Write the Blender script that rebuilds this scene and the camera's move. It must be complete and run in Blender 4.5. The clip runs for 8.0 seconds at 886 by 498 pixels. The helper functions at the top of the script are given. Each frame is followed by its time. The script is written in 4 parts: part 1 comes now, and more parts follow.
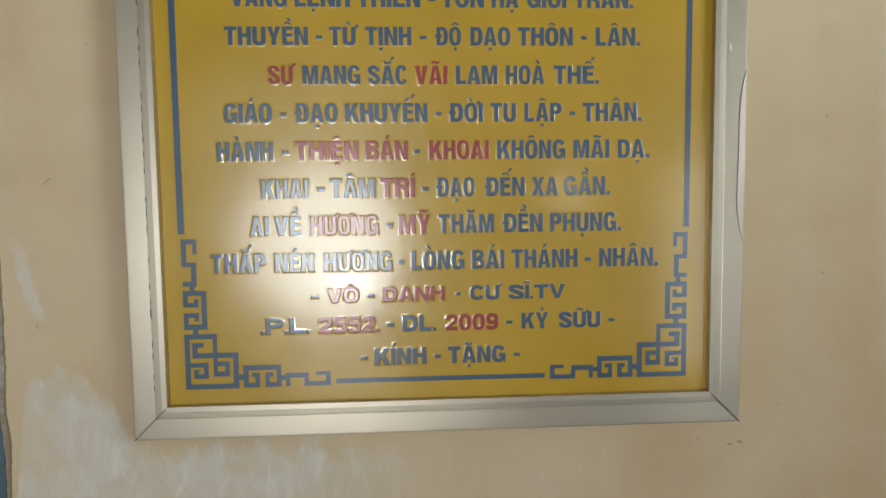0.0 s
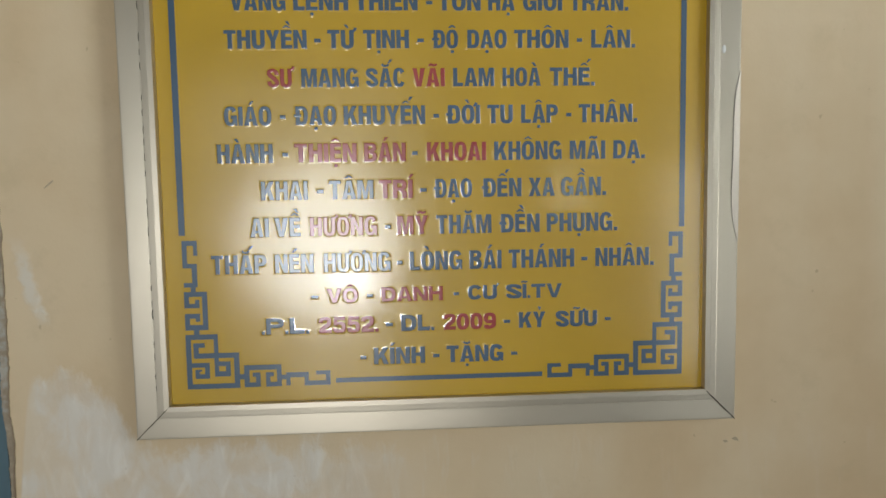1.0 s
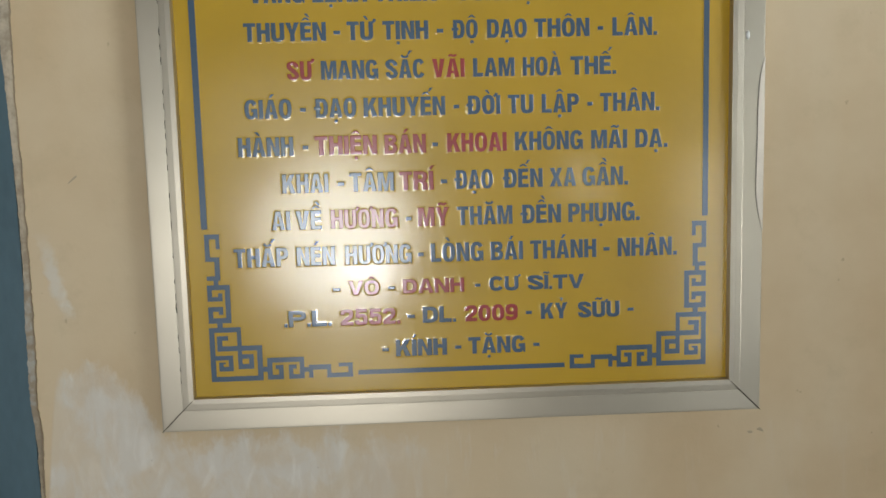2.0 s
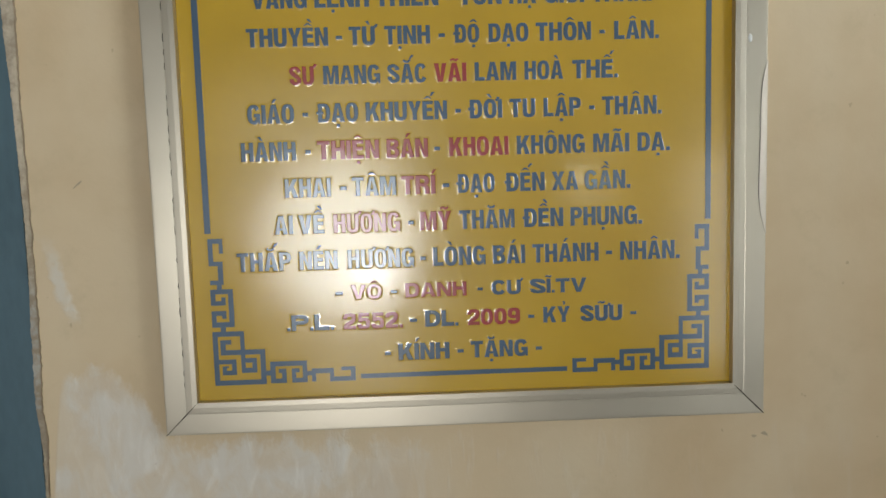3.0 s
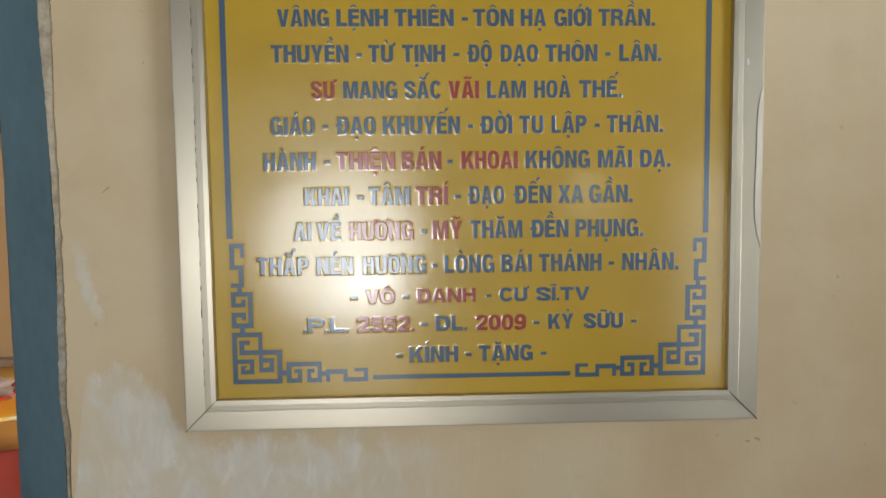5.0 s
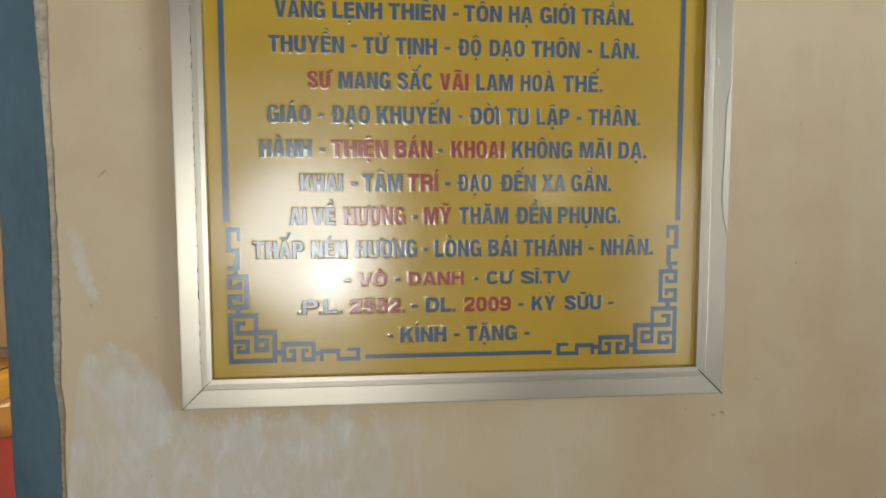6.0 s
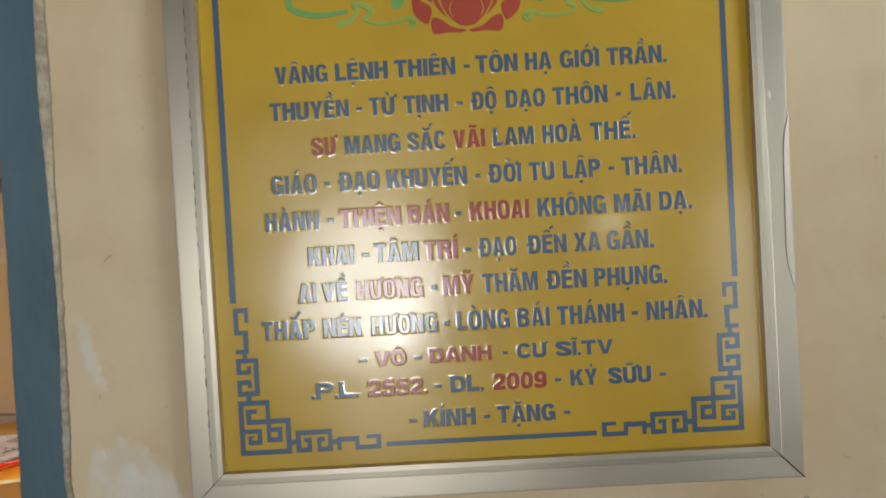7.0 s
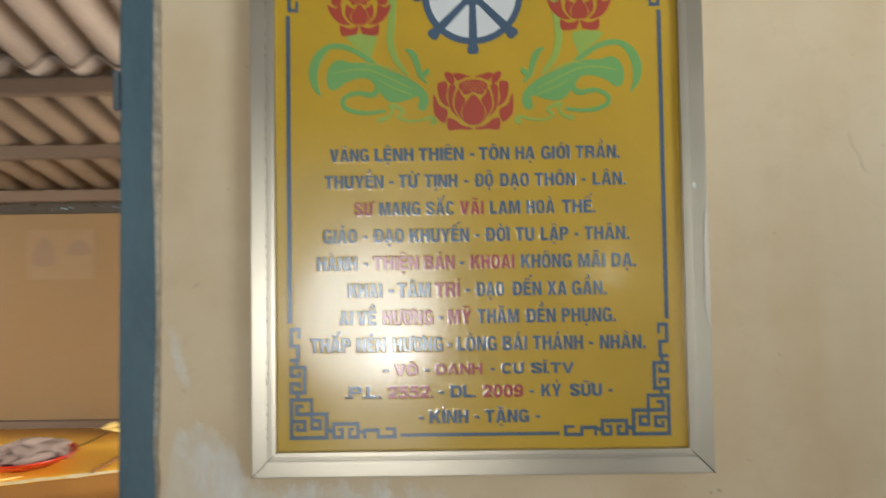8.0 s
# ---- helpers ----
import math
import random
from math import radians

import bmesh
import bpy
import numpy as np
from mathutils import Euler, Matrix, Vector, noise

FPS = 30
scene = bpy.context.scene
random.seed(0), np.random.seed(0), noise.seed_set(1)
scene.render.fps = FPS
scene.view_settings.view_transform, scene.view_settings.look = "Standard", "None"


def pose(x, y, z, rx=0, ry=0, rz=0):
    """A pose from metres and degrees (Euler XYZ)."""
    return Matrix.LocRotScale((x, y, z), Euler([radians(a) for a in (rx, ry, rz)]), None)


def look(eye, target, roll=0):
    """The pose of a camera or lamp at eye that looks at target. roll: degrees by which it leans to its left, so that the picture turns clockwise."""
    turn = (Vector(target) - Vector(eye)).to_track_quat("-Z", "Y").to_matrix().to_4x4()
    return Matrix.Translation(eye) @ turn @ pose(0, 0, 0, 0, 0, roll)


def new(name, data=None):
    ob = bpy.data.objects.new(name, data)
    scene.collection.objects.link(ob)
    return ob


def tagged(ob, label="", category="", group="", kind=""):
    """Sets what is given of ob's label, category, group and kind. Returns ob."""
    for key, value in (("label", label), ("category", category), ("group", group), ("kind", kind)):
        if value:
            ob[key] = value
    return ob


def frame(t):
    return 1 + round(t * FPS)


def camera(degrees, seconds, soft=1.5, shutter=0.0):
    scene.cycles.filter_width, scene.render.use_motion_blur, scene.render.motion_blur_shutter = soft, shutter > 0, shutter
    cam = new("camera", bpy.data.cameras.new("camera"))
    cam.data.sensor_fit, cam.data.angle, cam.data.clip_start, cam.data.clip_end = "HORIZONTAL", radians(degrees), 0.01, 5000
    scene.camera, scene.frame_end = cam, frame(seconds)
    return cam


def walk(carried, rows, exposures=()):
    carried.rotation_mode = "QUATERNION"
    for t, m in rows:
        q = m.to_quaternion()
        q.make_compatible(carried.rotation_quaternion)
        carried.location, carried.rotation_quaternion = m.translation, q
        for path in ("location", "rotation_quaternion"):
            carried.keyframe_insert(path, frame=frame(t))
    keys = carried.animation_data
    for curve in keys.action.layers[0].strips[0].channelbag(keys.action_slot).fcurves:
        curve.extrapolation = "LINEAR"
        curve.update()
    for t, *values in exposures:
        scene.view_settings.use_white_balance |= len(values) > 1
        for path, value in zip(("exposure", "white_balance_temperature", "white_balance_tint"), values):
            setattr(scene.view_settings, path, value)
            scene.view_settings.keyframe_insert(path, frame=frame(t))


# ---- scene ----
from mathutils import geometry

cam = camera(70.0, 8.0, soft=1.6, shutter=0.5)
SILL = 1.20          # height of the lower edge of the yellow board above the floor
ROWS = [
    # seconds, x, y, z above the board's lower edge, pitch, yaw, roll
    (0.0, -0.0376, -0.6886, 0.2180, -4.23, -3.24, 0.71),
    (0.5, -0.0426, -0.6916, 0.2248, -4.36, -3.61, 0.32),
    (1.0, -0.0361, -0.6965, 0.2199, -4.31, -3.28, 0.94),
    (1.5, -0.0434, -0.6960, 0.2213, -4.42, -2.47, 1.61),
    (1.7, -0.0457, -0.6940, 0.2179, -4.91, -2.25, 1.52),
    (2.8, -0.0451, -0.6964, 0.2200, -4.89, -2.05, 1.62),
    (3.0, -0.0411, -0.6954, 0.2201, -4.70, -1.64, 1.68),
    (3.5, -0.0391, -0.6928, 0.2194, -4.73, -1.12, 1.42),
    (4.0, -0.0385, -0.7015, 0.2225, -4.17, -1.19, 1.60),
    (4.5, -0.0455, -0.7178, 0.2258, -3.92, -1.49, 1.22),
    (4.7, -0.0468, -0.7230, 0.2250, -3.77, -1.36, 1.01),
    (5.8, -0.1009, -0.7558, 0.2124, -4.31, -4.87, -0.14),
    (6.0, -0.0937, -0.7636, 0.2142, -4.48, -5.28, 0.08),
    (6.2, -0.0829, -0.7497, 0.2053, -4.80, -4.79, 1.04),
    (6.5, -0.0703, -0.7172, 0.2023, -4.76, -3.77, 1.73),
    (6.7, -0.0443, -0.6857, 0.2203, -3.00, -1.49, 3.21),
    (6.8, -0.0353, -0.6816, 0.2341, -1.95, 0.25, 3.48),
    (7.0, -0.0380, -0.6940, 0.2452, -0.86, 0.50, 3.18),
    (7.2, -0.0583, -0.7427, 0.2504, -0.87, -1.73, 3.21),
    (7.5, -0.0562, -0.8141, 0.2407, -0.79, -3.67, 2.73),
    (7.7, -0.0653, -0.8409, 0.2520, -1.12, -3.80, 1.52),
    (7.8, -0.0650, -0.8816, 0.2611, -0.65, -2.86, 1.13),
    (7.9, -0.0698, -0.9152, 0.2521, 1.41, -2.18, 0.90),
    (8.0, -0.0455, -0.9294, 0.2622, 1.95, 0.47, 0.84),
]
EXPOSURES = [(0.0, 0.10), (6.5, 0.10), (8.0, 0.13)]
walk(cam, [(t, pose(x, y, SILL + z, 90 + pitch, roll, yaw)) for t, x, y, z, pitch, yaw, roll in ROWS], EXPOSURES)

# ---- light ----
world = bpy.data.worlds.new("sky")
scene.world = world
world.use_nodes = True
wn = world.node_tree.nodes
sky = wn.new("ShaderNodeTexSky")
sky.sky_type, sky.sun_disc = "NISHITA", False
sky.sun_elevation, sky.sun_rotation = radians(52), radians(120)
world.node_tree.links.new(sky.outputs[0], wn["Background"].inputs[0])
wn["Background"].inputs[1].default_value = 0.08


def area(name, eye, target, width, height, power, colour, shape="RECTANGLE"):
    lamp = bpy.data.lights.new(name, "AREA")
    lamp.shape, lamp.size, lamp.size_y, lamp.energy, lamp.color = shape, width, height, power, colour
    ob = new(name, lamp)
    ob.matrix_world = look(eye, target)
    return ob


DAY = (0.90, 1.0, 1.06)
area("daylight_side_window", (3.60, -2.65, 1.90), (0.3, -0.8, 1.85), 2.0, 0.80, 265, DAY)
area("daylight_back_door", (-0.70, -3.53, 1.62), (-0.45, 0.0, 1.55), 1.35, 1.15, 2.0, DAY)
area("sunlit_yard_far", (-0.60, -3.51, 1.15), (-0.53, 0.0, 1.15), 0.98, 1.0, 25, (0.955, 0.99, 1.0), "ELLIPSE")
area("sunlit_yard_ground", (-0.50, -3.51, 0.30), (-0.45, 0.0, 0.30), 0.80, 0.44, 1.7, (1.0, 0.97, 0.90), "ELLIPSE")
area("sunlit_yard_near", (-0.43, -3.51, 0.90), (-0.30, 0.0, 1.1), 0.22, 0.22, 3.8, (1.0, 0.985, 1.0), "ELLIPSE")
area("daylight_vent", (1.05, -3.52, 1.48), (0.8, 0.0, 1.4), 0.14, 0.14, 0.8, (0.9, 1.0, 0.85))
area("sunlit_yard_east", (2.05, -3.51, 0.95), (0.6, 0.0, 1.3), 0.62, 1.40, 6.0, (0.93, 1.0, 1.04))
WARM = (1.0, 0.89, 0.71)
area("daylight_lean_to_west", (-3.55, 0.78, 1.35), (-1.6, 1.2, 0.85), 1.1, 0.95, 48, WARM)
area("daylight_lean_to_east", (0.87, 0.78, 1.35), (-1.2, 1.2, 0.85), 1.1, 0.95, 78, WARM)

# ---- materials ----


class Mat:
    """A node material with short helpers."""

    def __init__(self, name, base=(0.5, 0.5, 0.5), rough=0.6, metal=0.0, spec=0.5):
        self.m = bpy.data.materials.new(name)
        self.m.use_nodes = True
        self.nt = self.m.node_tree
        self.b = self.nt.nodes["Principled BSDF"]
        self.put("Base Color", (*base, 1))
        self.put("Roughness", rough)
        self.put("Metallic", metal)
        self.put("Specular IOR Level", spec)
        self.pos = self.node("ShaderNodeNewGeometry").outputs["Position"]

    def node(self, kind):
        return self.nt.nodes.new(kind)

    def join(self, value, socket):
        if isinstance(value, bpy.types.NodeSocket):
            self.nt.links.new(value, socket)
        else:
            socket.default_value = value

    def put(self, name, value):
        self.join(value, self.b.inputs[name])

    def math(self, op, a, b=0.0, clamp=False):
        n = self.node("ShaderNodeMath")
        n.operation, n.use_clamp = op, clamp
        self.join(a, n.inputs[0])
        self.join(b, n.inputs[1])
        return n.outputs[0]

    def noise(self, scale, detail=4.0, rough=0.55, stretch=(1, 1, 1), warp=0.0):
        mp = self.node("ShaderNodeMapping")
        mp.inputs["Scale"].default_value = stretch
        self.nt.links.new(self.pos, mp.inputs["Vector"])
        n = self.node("ShaderNodeTexNoise")
        n.inputs["Scale"].default_value, n.inputs["Detail"].default_value = scale, detail
        n.inputs["Roughness"].default_value, n.inputs["Distortion"].default_value = rough, warp
        self.nt.links.new(mp.outputs[0], n.inputs["Vector"])
        return n.outputs["Fac"]

    def ramp(self, value, lo, hi, a=0.0, b=1.0):
        n = self.node("ShaderNodeMapRange")
        n.interpolation_type = "SMOOTHSTEP"
        for i, v in enumerate((value, lo, hi, a, b)):
            self.join(v, n.inputs[i])
        return n.outputs[0]

    def mix(self, fac, a, b):
        n = self.node("ShaderNodeMix")
        n.data_type = "RGBA"
        self.join(fac, n.inputs[0])
        for v, s in ((a, n.inputs[6]), (b, n.inputs[7])):
            self.join((*v, 1) if isinstance(v, tuple) else v, s)
        return n.outputs[2]

    def bump(self, height, strength=0.3, distance=0.001):
        n = self.node("ShaderNodeBump")
        n.inputs["Strength"].default_value, n.inputs["Distance"].default_value = strength, distance
        self.join(height, n.inputs["Height"])
        self.put("Normal", n.outputs[0])

    def xz(self):
        n = self.node("ShaderNodeSeparateXYZ")
        self.nt.links.new(self.pos, n.inputs[0])
        return n.outputs[0], self.math("SUBTRACT", n.outputs[2], SILL)


def plain(name, base, rough=0.6, metal=0.0, spec=0.5, vary=0.12, scale=9.0, bump=0.15, stretch=(1, 1, 1)):
    """Paint or plain stuff with large blotches and a fine grain."""
    k = Mat(name, base, rough, metal, spec)
    big, fine = k.noise(scale, 5, 0.6, stretch), k.noise(scale * 14, 3, 0.6, stretch)
    dark, light = tuple(c * (1 - vary) for c in base), tuple(min(1, c * (1 + vary)) for c in base)
    k.put("Base Color", k.mix(k.math("ADD", k.math("MULTIPLY", big, 0.7), k.math("MULTIPLY", fine, 0.3)), dark, light))
    k.put("Roughness", k.ramp(big, 0.3, 0.7, rough * 0.85, min(1, rough * 1.15)))
    if bump:
        k.bump(fine, bump)
    return k.m


def wall_paint():
    """Cream distemper, blotched, with knifed filler scraped over it below and beside the board."""
    k = Mat("cream_wall_paint", rough=0.75, spec=0.25)
    x, z = k.xz()
    big, mid, fine = k.noise(3.2, 5, 0.6), k.noise(17, 5, 0.65), k.noise(180, 3, 0.6)
    col = k.mix(k.ramp(big, 0.32, 0.68), (0.62, 0.46, 0.275), (0.71, 0.56, 0.362))
    bands = k.noise(5.5, 4, 0.6, (1.0, 1, 0.22))
    col = k.mix(k.ramp(bands, 0.36, 0.66, 0.0, 0.5), col, (0.70, 0.59, 0.41))
    col = k.mix(k.ramp(mid, 0.52, 0.76, 0.0, 0.32), col, (0.54, 0.42, 0.25))
    # filler: a knifed patch beside the door frame that runs on low under the board and thins out
    wander = k.math("MULTIPLY", k.math("SUBTRACT", k.noise(24, 6, 0.7, (1, 1, 0.6)), 0.5), 0.115)
    wander = k.math("MULTIPLY", wander, k.ramp(x, -0.465, -0.445, 0.1, 1.0))
    slope = k.math("ADD", k.ramp(x, -0.487, -0.452, -0.16, 0.034), k.ramp(x, -0.400, -0.325, 0.0, -0.084))
    depth = k.math("SUBTRACT", k.math("ADD", slope, wander), z)
    inside = k.math("MULTIPLY", k.ramp(depth, -0.003, 0.022), k.ramp(x, -0.484, -0.478))
    mottle = k.ramp(k.noise(30, 4, 0.62, (1.0, 1, 0.55), 0.8), 0.32, 0.66, 0.40, 1.0)
    brush = k.ramp(k.noise(34, 5, 0.62, (1.0, 1, 0.17), 0.2), 0.50, 0.66, 0.0, 1.0)
    thin = k.ramp(x, -0.17, 0.02, 0.0, 1.0)
    streak = k.math("ADD", k.math("MULTIPLY", mottle, k.math("SUBTRACT", 1.0, thin)), k.math("MULTIPLY", k.math("MULTIPLY", brush, thin), k.ramp(x, -0.1, 0.30, 0.6, 0.1)))
    scratch = k.ramp(k.noise(48, 4, 0.62, (1.0, 1, 0.30), 0.9), 0.46, 0.74, 0.0, 0.7)
    mask = k.math("MULTIPLY", inside, streak)
    # one long smear beside the door frame
    lean = k.math("SUBTRACT", x, k.math("ADD", -0.413, k.math("MULTIPLY", z, -0.26)))
    lean = k.math("ADD", lean, k.math("MULTIPLY", k.math("SUBTRACT", k.noise(40, 4, 0.6), 0.5), 0.028))
    smear = k.math("MULTIPLY", k.ramp(k.math("ABSOLUTE", lean), 0.003, 0.011, 1.0, 0.0),
                   k.math("MULTIPLY", k.ramp(z, 0.088, 0.104), k.ramp(z, 0.155, 0.195, 1.0, 0.0)))
    smear = k.math("MULTIPLY", smear, k.ramp(k.noise(38, 5, 0.7), 0.3, 0.6, 0.25, 0.8))
    mask = k.math("MAXIMUM", mask, smear)
    col = k.mix(k.math("MULTIPLY", mask, 0.9), col, k.mix(scratch, (0.72, 0.665, 0.58), (0.84, 0.80, 0.73)))
    # little rusty flecks
    fleck = k.ramp(k.noise(60, 2, 0.5), 0.735, 0.775, 0.0, 0.35)
    col = k.mix(fleck, col, (0.27, 0.17, 0.09))
    k.put("Base Color", col)
    k.put("Roughness", k.ramp(mask, 0, 1, 0.72, 0.88))
    k.bump(k.math("ADD", k.math("ADD", k.math("MULTIPLY", fine, 0.25), mid), k.math("MULTIPLY", mask, 1.2)), 0.35, 0.0016)
    return k.m


def gloss_film(name, base, rough=0.2):
    """Glossy sign film, slightly wavy."""
    k = Mat(name, base, rough, 0.0, 0.5)
    big, fine = k.noise(7, 4), k.noise(420, 2)
    k.put("Base Color", k.mix(k.ramp(big, 0.3, 0.7), tuple(c * 0.93 for c in base), tuple(min(1, c * 1.05) for c in base)))
    k.put("Roughness", 0.42)
    k.put("Specular IOR Level", 0.42)
    k.put("Coat Weight", 1.0)
    k.put("Coat IOR", 1.66)
    k.put("Coat Roughness", k.ramp(k.noise(14, 5, 0.65), 0.3, 0.75, rough * 0.74, rough * 1.05))
    k.bump(k.math("ADD", k.noise(16, 3), k.math("MULTIPLY", fine, 0.02)), 0.40, 0.0026)
    return k.m


def brushed():
    k = Mat("brushed_aluminium", (0.6, 0.6, 0.6), 0.5, 0.8)
    g = k.noise(5, 3, 0.5)
    k.put("Base Color", k.mix(k.ramp(g, 0.3, 0.7), (0.485, 0.43, 0.335), (0.555, 0.495, 0.395)))
    k.put("Roughness", k.ramp(k.noise(4, 3, 0.5), 0.3, 0.7, 0.32, 0.38))
    k.bump(k.math("ADD", k.math("MULTIPLY", k.noise(500, 2), 0.3), k.noise(30, 3)), 0.05, 0.0006)
    return k.m


def edge_plaster():
    """Rough plaster between door frame and wall: tan, grey-brown where it is dirty, with smears of the frame's blue."""
    k = Mat("rough_edge_plaster", rough=0.95, spec=0.2)
    x, z = k.xz()
    big, mid, fine = k.noise(16, 5, 0.7, (1, 1, 0.5)), k.noise(75, 4, 0.7), k.noise(260, 3)
    col = k.mix(k.ramp(k.math("ADD", k.math("MULTIPLY", big, 0.6), k.math("MULTIPLY", mid, 0.4)), 0.40, 0.62), (0.31, 0.25, 0.18), (0.56, 0.46, 0.33))
    blue = k.math("MULTIPLY", k.ramp(k.math("ADD", k.math("MULTIPLY", mid, 0.5), k.math("MULTIPLY", big, 0.5)), 0.42, 0.56),
                  k.math("MULTIPLY", k.ramp(z, -0.03, 0.0), k.ramp(z, 0.10, 0.16, 1.0, 0.15)))
    col = k.mix(k.math("MULTIPLY", blue, 0.45), col, (0.36, 0.41, 0.43))
    k.put("Base Color", col)
    k.bump(k.math("ADD", mid, k.math("MULTIPLY", fine, 0.5)), 0.6, 0.002)
    return k.m


M_WALL = wall_paint()
M_EDGE = edge_plaster()
M_YELLOW = gloss_film("yellow_sign_film", (0.545, 0.328, 0.010), 0.19)
M_BLUE = gloss_film("blue_sign_film", (0.054, 0.100, 0.160), 0.185)
M_RED = gloss_film("red_sign_film", (0.36, 0.034, 0.028), 0.185)
M_LOTUS = gloss_film("lotus_red_film", (0.42, 0.052, 0.024), 0.19)
M_GREEN = gloss_film("green_sign_film", (0.17, 0.38, 0.105), 0.16)
M_LEAF = gloss_film("pale_green_sign_film", (0.30, 0.42, 0.075), 0.18)
M_RIM = gloss_film("yellow_edge_film", (0.545, 0.328, 0.010), 0.11)
M_GOLD = gloss_film("gold_outline_film", (0.62, 0.30, 0.06), 0.22)
M_WHITE = gloss_film("white_sign_film", (0.72, 0.72, 0.70), 0.22)
M_ALU = brushed()
M_CAULK = plain("pale_caulk", (0.58, 0.51, 0.42), 0.40, 0.6, vary=0.12, scale=40)
M_FLECK = plain("dried_white_paint", (0.74, 0.74, 0.70), 0.55, vary=0.1, scale=90)
M_WAVE = plain("grimy_seam", (0.27, 0.245, 0.205), 0.8, vary=0.35, scale=60)
M_SEAM = plain("dark_seam", (0.03, 0.025, 0.02), 0.95, spec=0.1, vary=0.3)
M_FRAME = plain("blue_oil_paint", (0.079, 0.134, 0.160), 0.42, vary=0.55, scale=8, bump=0.3, stretch=(1, 1, 0.35))
M_CHIP = plain("chipped_mortar", (0.30, 0.25, 0.19), 0.95, vary=0.6, scale=60, bump=0.6)
M_CRACK = plain("dirty_crack", (0.36, 0.285, 0.20), 0.95, vary=0.5, scale=60)
# front drop of the table cloth: its shade is put into a browner orange
M_DROP_SHADED = plain("shaded_orange_cloth", (0.36, 0.175, 0.045), 0.6, vary=0.2, scale=7, bump=0.3)
M_SCUFF = plain("scuffed_paint", (0.46, 0.36, 0.24), 0.9, vary=0.3, scale=80)
M_ROOF = plain("fibre_cement", (0.315, 0.268, 0.25), 0.9, vary=0.45, scale=9, bump=0.3, stretch=(1, 0.35, 1))
M_ROOF_BROWN = plain("dark_brown_fibre_cement", (0.185, 0.137, 0.102), 0.9, vary=0.6, scale=9, bump=0.3, stretch=(1, 0.35, 1))
M_TIMBER = plain("grey_timber", (0.125, 0.088, 0.068), 0.85, vary=0.3, scale=12, bump=0.4, stretch=(0.25, 1, 1))
M_ROOM = plain("ochre_limewash", (0.195, 0.128, 0.066), 0.9, vary=0.16, scale=3, bump=0.2)
M_FLOOR = plain("cement_floor", (0.15, 0.15, 0.145), 0.6, vary=0.2, scale=4)
M_CEIL = plain("dim_boarded_ceiling", (0.22, 0.19, 0.16), 0.9, vary=0.2, scale=4)
M_SIDE = plain("pale_side_wall", (0.46, 0.46, 0.44), 0.85, vary=0.15, scale=3)
M_TABLE = plain("orange_oilcloth", (0.93, 0.52, 0.06), 0.35, vary=0.16, scale=6, bump=0.25)
M_HEM = plain("worn_pale_hem", (0.64, 0.46, 0.30), 0.8, vary=0.9, scale=55)
M_SKIRT = plain("dark_red_cloth", (0.20, 0.022, 0.015), 0.8, vary=0.3, scale=10)
M_STRIP = plain("dark_batten", (0.045, 0.038, 0.032), 0.8, vary=0.3, scale=12)
M_DISH = plain("red_plastic", (0.52, 0.022, 0.016), 0.28, vary=0.12, scale=15, bump=0.05)
M_POTATO = plain("dusty_tuber_skin", (0.29, 0.238, 0.232), 0.85, vary=0.8, scale=22, bump=0.6)
M_CORD = plain("black_rubber", (0.02, 0.017, 0.015), 0.45)
M_STRAP = plain("brown_strap", (0.22, 0.11, 0.045), 0.7)
M_FRUIT = plain("pale_yellow_petal", (0.84, 0.68, 0.27), 0.5, vary=0.15, scale=30)
M_PAPER = plain("faded_print_paper", (0.205, 0.140, 0.082), 0.85, vary=0.08, scale=14)
M_INK = plain("faded_grey_ink", (0.178, 0.124, 0.085), 0.85, vary=0.2, scale=30)
M_STEEL = plain("painted_steel", (0.07, 0.09, 0.10), 0.6, 0.0, vary=0.3, scale=40)

# ---- helpers for building ----


def mesh_of(name, bm, material, smooth=False):
    me = bpy.data.meshes.new(name)
    bmesh.ops.recalc_face_normals(bm, faces=bm.faces)
    bm.to_mesh(me)
    bm.free()
    if smooth:
        for p in me.polygons:
            p.use_smooth = True
    me.materials.append(material)
    return me


def part(name, bm, material, parent, label="", smooth=False):
    ob = new(name, mesh_of(name, bm, material, smooth))
    ob.parent = parent
    return tagged(ob, label)


def thing(name, bm, material, label, category, group="", kind="", smooth=False):
    return tagged(new(name, mesh_of(name, bm, material, smooth)), label, category, group, kind)


def base(name, label, category, at=(0, 0, 0), group="", kind=""):
    ob = new(name)
    ob.location = at
    return tagged(ob, label, category, group, kind)


def box(bm, lo, hi, bevel=0.0):
    """A box from corner lo to corner hi, its edges eased."""
    lo, hi = Vector(lo), Vector(hi)
    made = bmesh.ops.create_cube(bm, size=1.0, matrix=Matrix.LocRotScale((lo + hi) / 2, None, hi - lo))["verts"]
    if bevel:
        edges = {e for v in made for e in v.link_edges}
        bmesh.ops.bevel(bm, geom=list(edges), offset=bevel, segments=2, affect="EDGES")
    return bm


